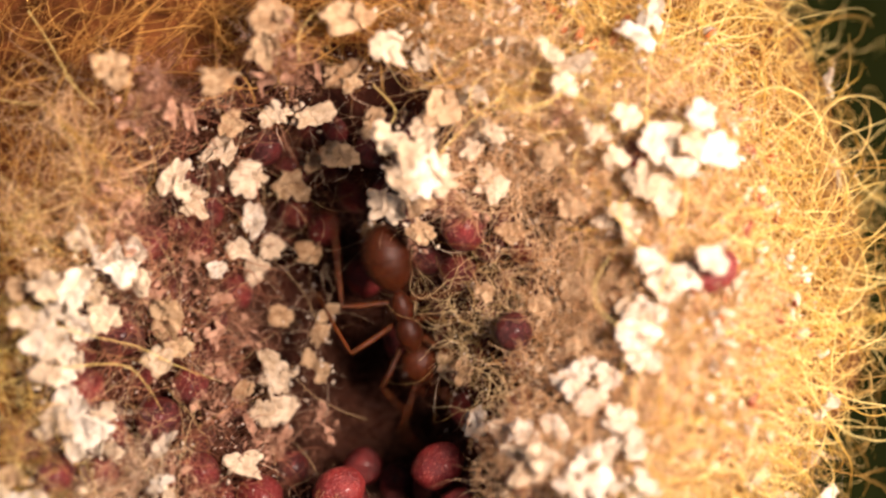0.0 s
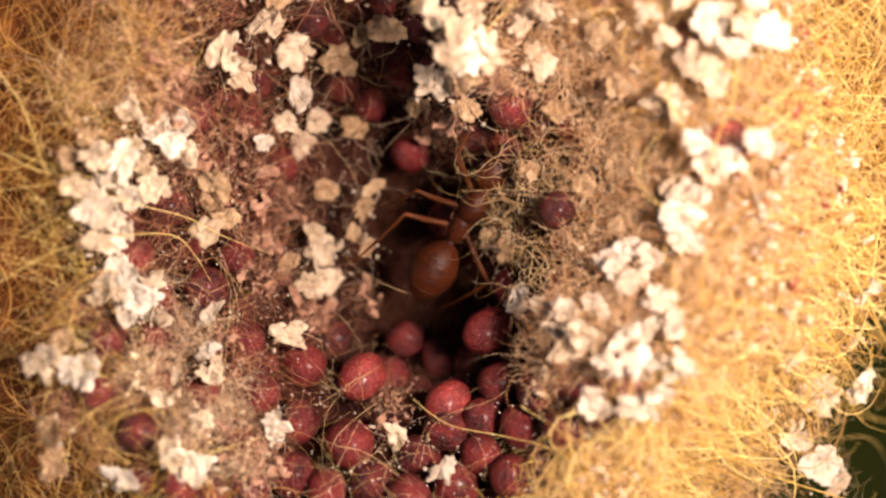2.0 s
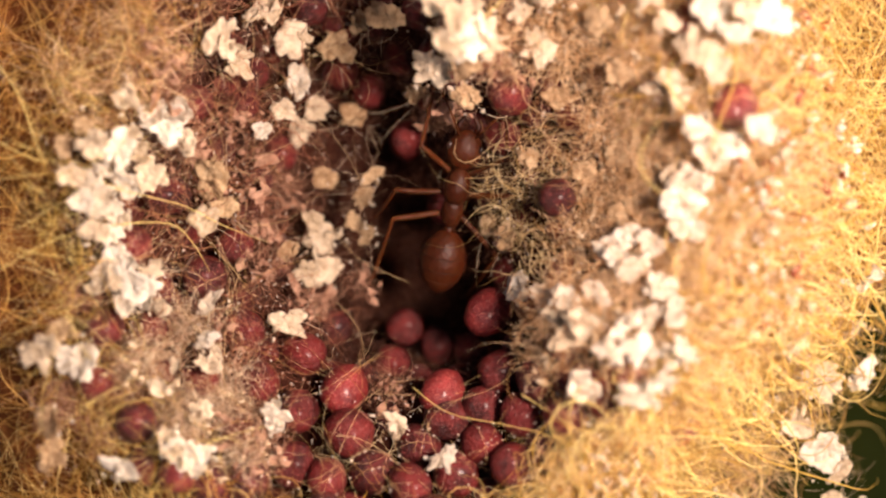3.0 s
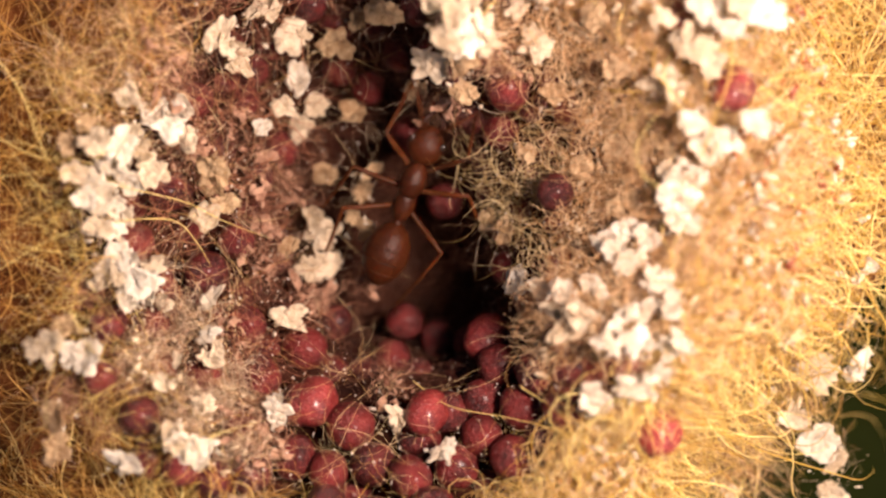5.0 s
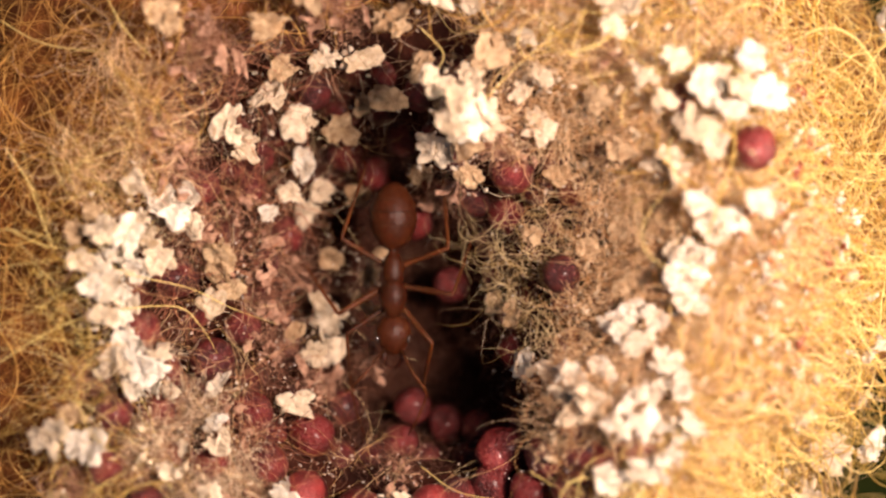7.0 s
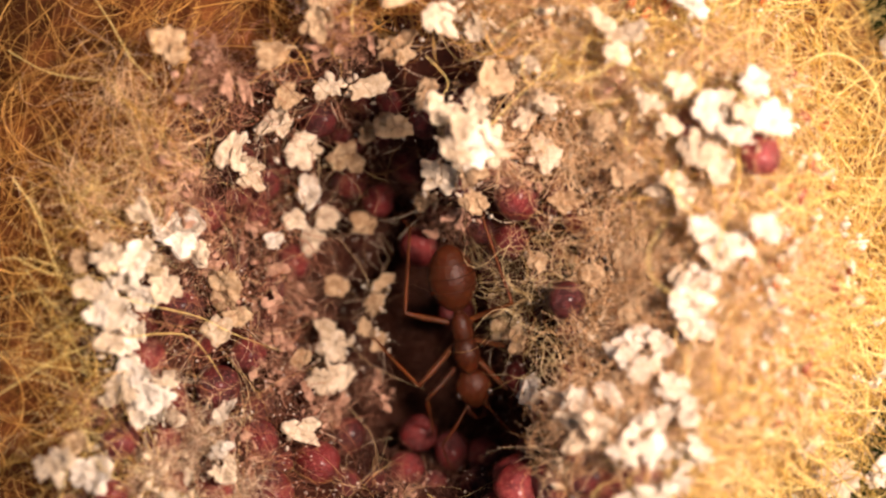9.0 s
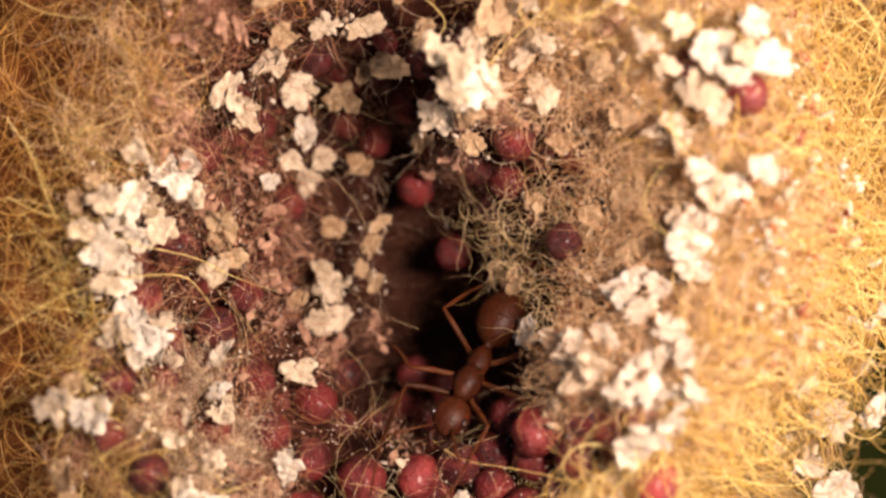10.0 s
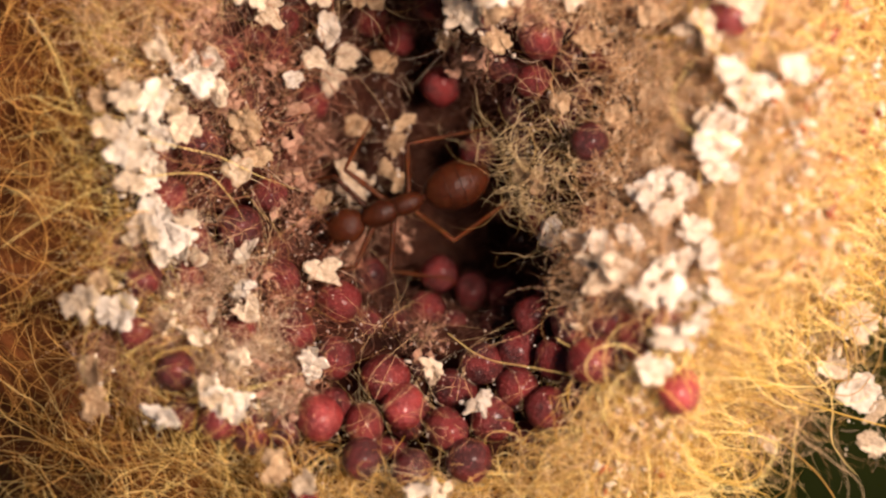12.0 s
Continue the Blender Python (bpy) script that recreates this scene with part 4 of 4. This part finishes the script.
# ---- the ant ----
def blob(bm, centre, size, steps=2, pinch=0.0):
    made = bmesh.ops.create_icosphere(bm, subdivisions=steps, radius=1.0)["verts"]
    for vert in made:
        k = 1 - pinch * max(0.0, vert.co.y)
        vert.co = Vector((vert.co.x * size[0] * k + centre[0], vert.co.y * size[1] + centre[1], vert.co.z * size[2] * k + centre[2])) * 0.001


def limb(bm, points, radii, sides=7):
    """A jointed limb: rings of the given radii at points in millimetres."""
    rings = []
    for i, point in enumerate(points):
        p = Vector(point)
        d = (Vector(points[min(i + 1, len(points) - 1)]) - Vector(points[max(i - 1, 0)])).normalized()
        x = d.cross(Vector((0.2, 0.3, 0.93))).normalized()
        y = d.cross(x)
        rings.append([bm.verts.new((p + radii[i] * (math.cos(a) * x + math.sin(a) * y)) * 0.001) for a in [2 * math.pi * k / sides for k in range(sides)]])
    for one, two in zip(rings, rings[1:]):
        for k in range(sides):
            bm.faces.new((one[k], one[(k + 1) % sides], two[(k + 1) % sides], two[k]))
    bm.faces.new(rings[0][::-1])
    bm.faces.new(rings[-1])


def build_ant():
    ant = new("ant")
    ant.scale = (1.12,) * 3
    tagged(ant, "amber brown long-legged ant climbing about in the hollow", "ant")
    bm = bmesh.new()
    blob(bm, (0, 0.42, 0.1), (0.45, 0.68, 0.44), 3, 0.2)
    blob(bm, (0, -0.42, 0.0), (0.36, 0.66, 0.38), 3)
    part("thorax", bm, AMBER, ant, "amber brown thorax in two humps")
    bm = bmesh.new()
    blob(bm, (0, -1.12, -0.02), (0.17, 0.3, 0.25), 2)
    part("petiole", bm, AMBER, ant)
    bm = bmesh.new()
    blob(bm, (0, -2.2, 0.05), (0.78, 1.12, 0.76), 3, 0.05)
    for vert in bm.verts:
        k = 1 - 0.16 * max(0.0, (-0.0024 - vert.co.y) / 0.0009)
        vert.co.x, vert.co.z = vert.co.x * k, vert.co.z * k
    gaster = part("gaster", bm, AMBER, ant, "round glossy brown gaster")
    for i, y in enumerate((-1.9, -2.35, -2.75)):
        bm = bmesh.new()
        s = math.sqrt(1 - ((y + 2.2) / 1.12) ** 2) * (1 - 0.16 * max(0.0, (-2.4 - y) / 0.9))
        loop = [(0.78 * s * math.cos(a), y, 0.05 + 0.76 * s * math.sin(a)) for a in np.linspace(0, 2 * math.pi, 25)]
        limb(bm, loop, [0.018] * 25, 5)
        part("segment_ring", bm, AMBER, gaster, "pale seam between gaster plates")
    bm = bmesh.new()
    blob(bm, (0, 1.62, 0.0), (0.6, 0.68, 0.46), 3, 0.25)
    head = part("head", bm, AMBER, ant, "broad amber brown head")
    for side in (-1, 1):
        bm = bmesh.new()
        blob(bm, (side * 0.5, 1.74, 0.2), (0.1, 0.15, 0.12), 2)
        part("eye", bm, DARK, head, "small dark eye")
        bm = bmesh.new()
        limb(bm, [(side * 0.25, 2.15, -0.05), (side * 0.32, 2.4, -0.08), (side * 0.15, 2.65, -0.1), (side * 0.02, 2.75, -0.1)], [0.12, 0.11, 0.07, 0.02])
        part("mandible", bm, AMBER, head)
    moving = []
    for side in (-1, 1):
        bm = bmesh.new()
        limb(bm, [(0, 0, 0), (side * 0.55, 0.75, 0.3), (side * 1.0, 1.25, 0.3), (side * 1.05, 1.45, 0.2), (side * 0.9, 2.1, 0.0), (side * 0.6, 2.9, -0.3)], [0.04, 0.036, 0.038, 0.03, 0.04, 0.03])
        antenna = part("antenna", bm, LIMB, ant, "elbowed thin antenna")
        moving.append((antenna, (side * 0.2, 2.0, 0.15), side * 1.0, 8))
        for where, (fx, fy), (tx, ty), beat in ((0.75, (1.25, 0.75), (1.35, 2.5), 0.0), (0.05, (1.6, 0.55), (2.5, -1.0), 2.1), (-0.6, (1.55, -0.5), (1.5, -3.0), 4.2)):
            bm = bmesh.new()
            knee, foot = (side * fx, fy, 0.75), (side * tx, ty, -0.75)
            mid = [(a + b) / 2 for a, b in zip(knee, foot)]
            mid[2] += 0.1
            limb(bm, [(0, 0, 0), (side * 0.2, fy * 0.15, -0.05), [k * 0.6 for k in knee], knee, [k * 0.93 + 0.07 * f for k, f in zip(knee, foot)], mid, foot, (side * (tx + 0.25), ty * 1.08, -0.85)],
                 [0.11, 0.1, 0.1, 0.07, 0.065, 0.06, 0.04, 0.022])
            leg = part("leg", bm, LIMB, ant, "long thin amber leg")
            moving.append((leg, (side * 0.25, where, -0.1), beat + (1.6 if side > 0 else 0.0), 15))
    return ant, moving


ant, ant_limbs = build_ant()
# seconds, plan x, plan y, lift, heading
ANT_PATH = [
    (0, 0.30, 1.42, 0.0, 195),
    (0.1, 0.40, 0.29, 0.0, 150),
    (0.2, 0.86, -0.62, 0.0, 95),
    (0.3, 1.22, -1.14, 0.0, 40),
    (0.4, 0.73, -1.48, 0.0, 8),
    (0.5, 0.94, 0.26, 0.0, 4),
    (0.8, 0.79, -0.10, 0.0, 5),
    (1, 0.44, -0.22, 0.0, 5),
    (1.2, 0.13, -0.05, 0.0, -10),
    (1.5, 0.48, 0.96, 0.0, 5),
    (1.8, 0.62, 0.69, 0.0, -30),
    (2, 0.89, 0.81, 0.0, -30),
    (2.2, 2.15, 0.06, 0.0, -35),
    (2.5, 1.11, -1.05, 0.0, -62),
    (2.6, 1.59, 0.22, 0.0, -45),
    (2.8, 0.46, 0.29, 0.0, -25),
    (3, 0.48, 0.99, 0.0, -10),
    (3.2, -0.04, 1.13, 0.0, -8),
    (3.6, -0.84, 1.31, 0.0, -5),
    (4.2, -1.41, 1.54, 0.0, 5),
    (4.8, -1.87, 2.14, 0.0, -8),
    (5, -1.04, 1.01, 0.0, -20),
    (5.2, -0.38, 2.35, 0.0, -60),
    (5.4, 0.42, 0.81, 0.0, -120),
    (5.5, -0.68, 0.27, 0.0, -140),
    (5.8, -2.57, -0.02, 0.0, -172),
    (6, -3.25, -0.05, 0.0, -185),
    (6.2, -2.56, -0.77, 0.0, -195),
    (6.5, -2.48, -0.69, 0.0, -202),
    (6.7, -2.17, -0.72, 0.0, -190),
    (7.2, -1.65, 1.49, 0.0, -180),
    (7.8, -1.55, 1.42, 0.0, -180),
    (8.3, -1.07, -0.49, 0.0, -178),
    (8.5, -0.51, -0.62, 0.0, -185),
    (8.7, 0.28, -0.53, 0.0, -180),
    (9, 0.43, -0.34, 0.0, -170),
    (9.2, 1.09, -2.57, 0.0, -160),
    (9.5, 0.21, -2.67, 1.0, -153),
    (9.8, 0.96, -3.20, 1.6, -185),
    (10, 0.80, -3.41, 1.8, -206),
    (10.2, 0.34, -3.54, 1.2, -204),
    (10.5, -1.47, -3.33, 0.8, -197),
    (10.8, -1.20, -3.34, 0.8, -197),
    (11, -2.70, -3.38, 0.8, -205),
    (11.2, -1.45, -2.64, 0.0, -225),
    (11.5, -0.76, -2.69, 0.0, -251),
    (11.7, -1.92, -2.82, 0.0, -247),
    (12, -2.72, -1.20, 0.0, -250),
]


# ---- what moves ----
def motions():
    rows = []
    for t, u, v, lift, heading in ANT_PATH:
        tilt_x = math.degrees(math.atan(0.4 * float(height(u, v + 0.8) - height(u, v - 0.8)) / 1.6))
        rows.append((t, Matrix.Translation(place(u, v, max(float(height(u, v)) + 4.2, -2.7) + lift)) @ pose(0, 0, 0, tilt_x, 0, 0) @ pose(0, 0, 0, 0, 0, heading)))
    walk(ant, rows)
    sinking = [(0, 0, 0), (9, 0, 0), (9.5, -0.1, -0.35), (10, -0.05, -0.4), (10.5, -0.3, -0.9), (11, -0.45, -1.2), (12, -0.5, -1.25)]
    walk(tangle, [(t, pose(u * 0.001, v * 0.001, 0)) for t, u, v in sinking])
    for ob, hip, beat, swing in ant_limbs:
        steps = []
        for k in range(49):
            t = k * 0.25
            steps.append((t, pose(hip[0] * 0.001, hip[1] * 0.001, hip[2] * 0.001, swing * 0.4 * math.sin(5.3 * t + beat * 1.7), 0, swing * math.sin(6.1 * t + beat))))
        walk(ob, steps)
    for ob, size, stops in rollers:
        rows = []
        for i, (t, u, v) in enumerate(stops):
            rows.append((t, Matrix.Translation(place(u, v, max(float(height(u, v)), -4.0) + 1.3 + perch(u, v))) @ pose(0, 0, 0, 20 * i, 12 * i, 30 + 8 * i)))
        walk(ob, rows)
    for ob, stops in sliders:
        turn = ob.matrix_world.to_quaternion().to_matrix().to_4x4()
        walk(ob, [(t, Matrix.Translation(place(u, v, hang(u, v, 2.0))) @ pose(0, 0, 0, 0, 0, 9 * i) @ turn) for i, (t, u, v) in enumerate(stops)])


motions()
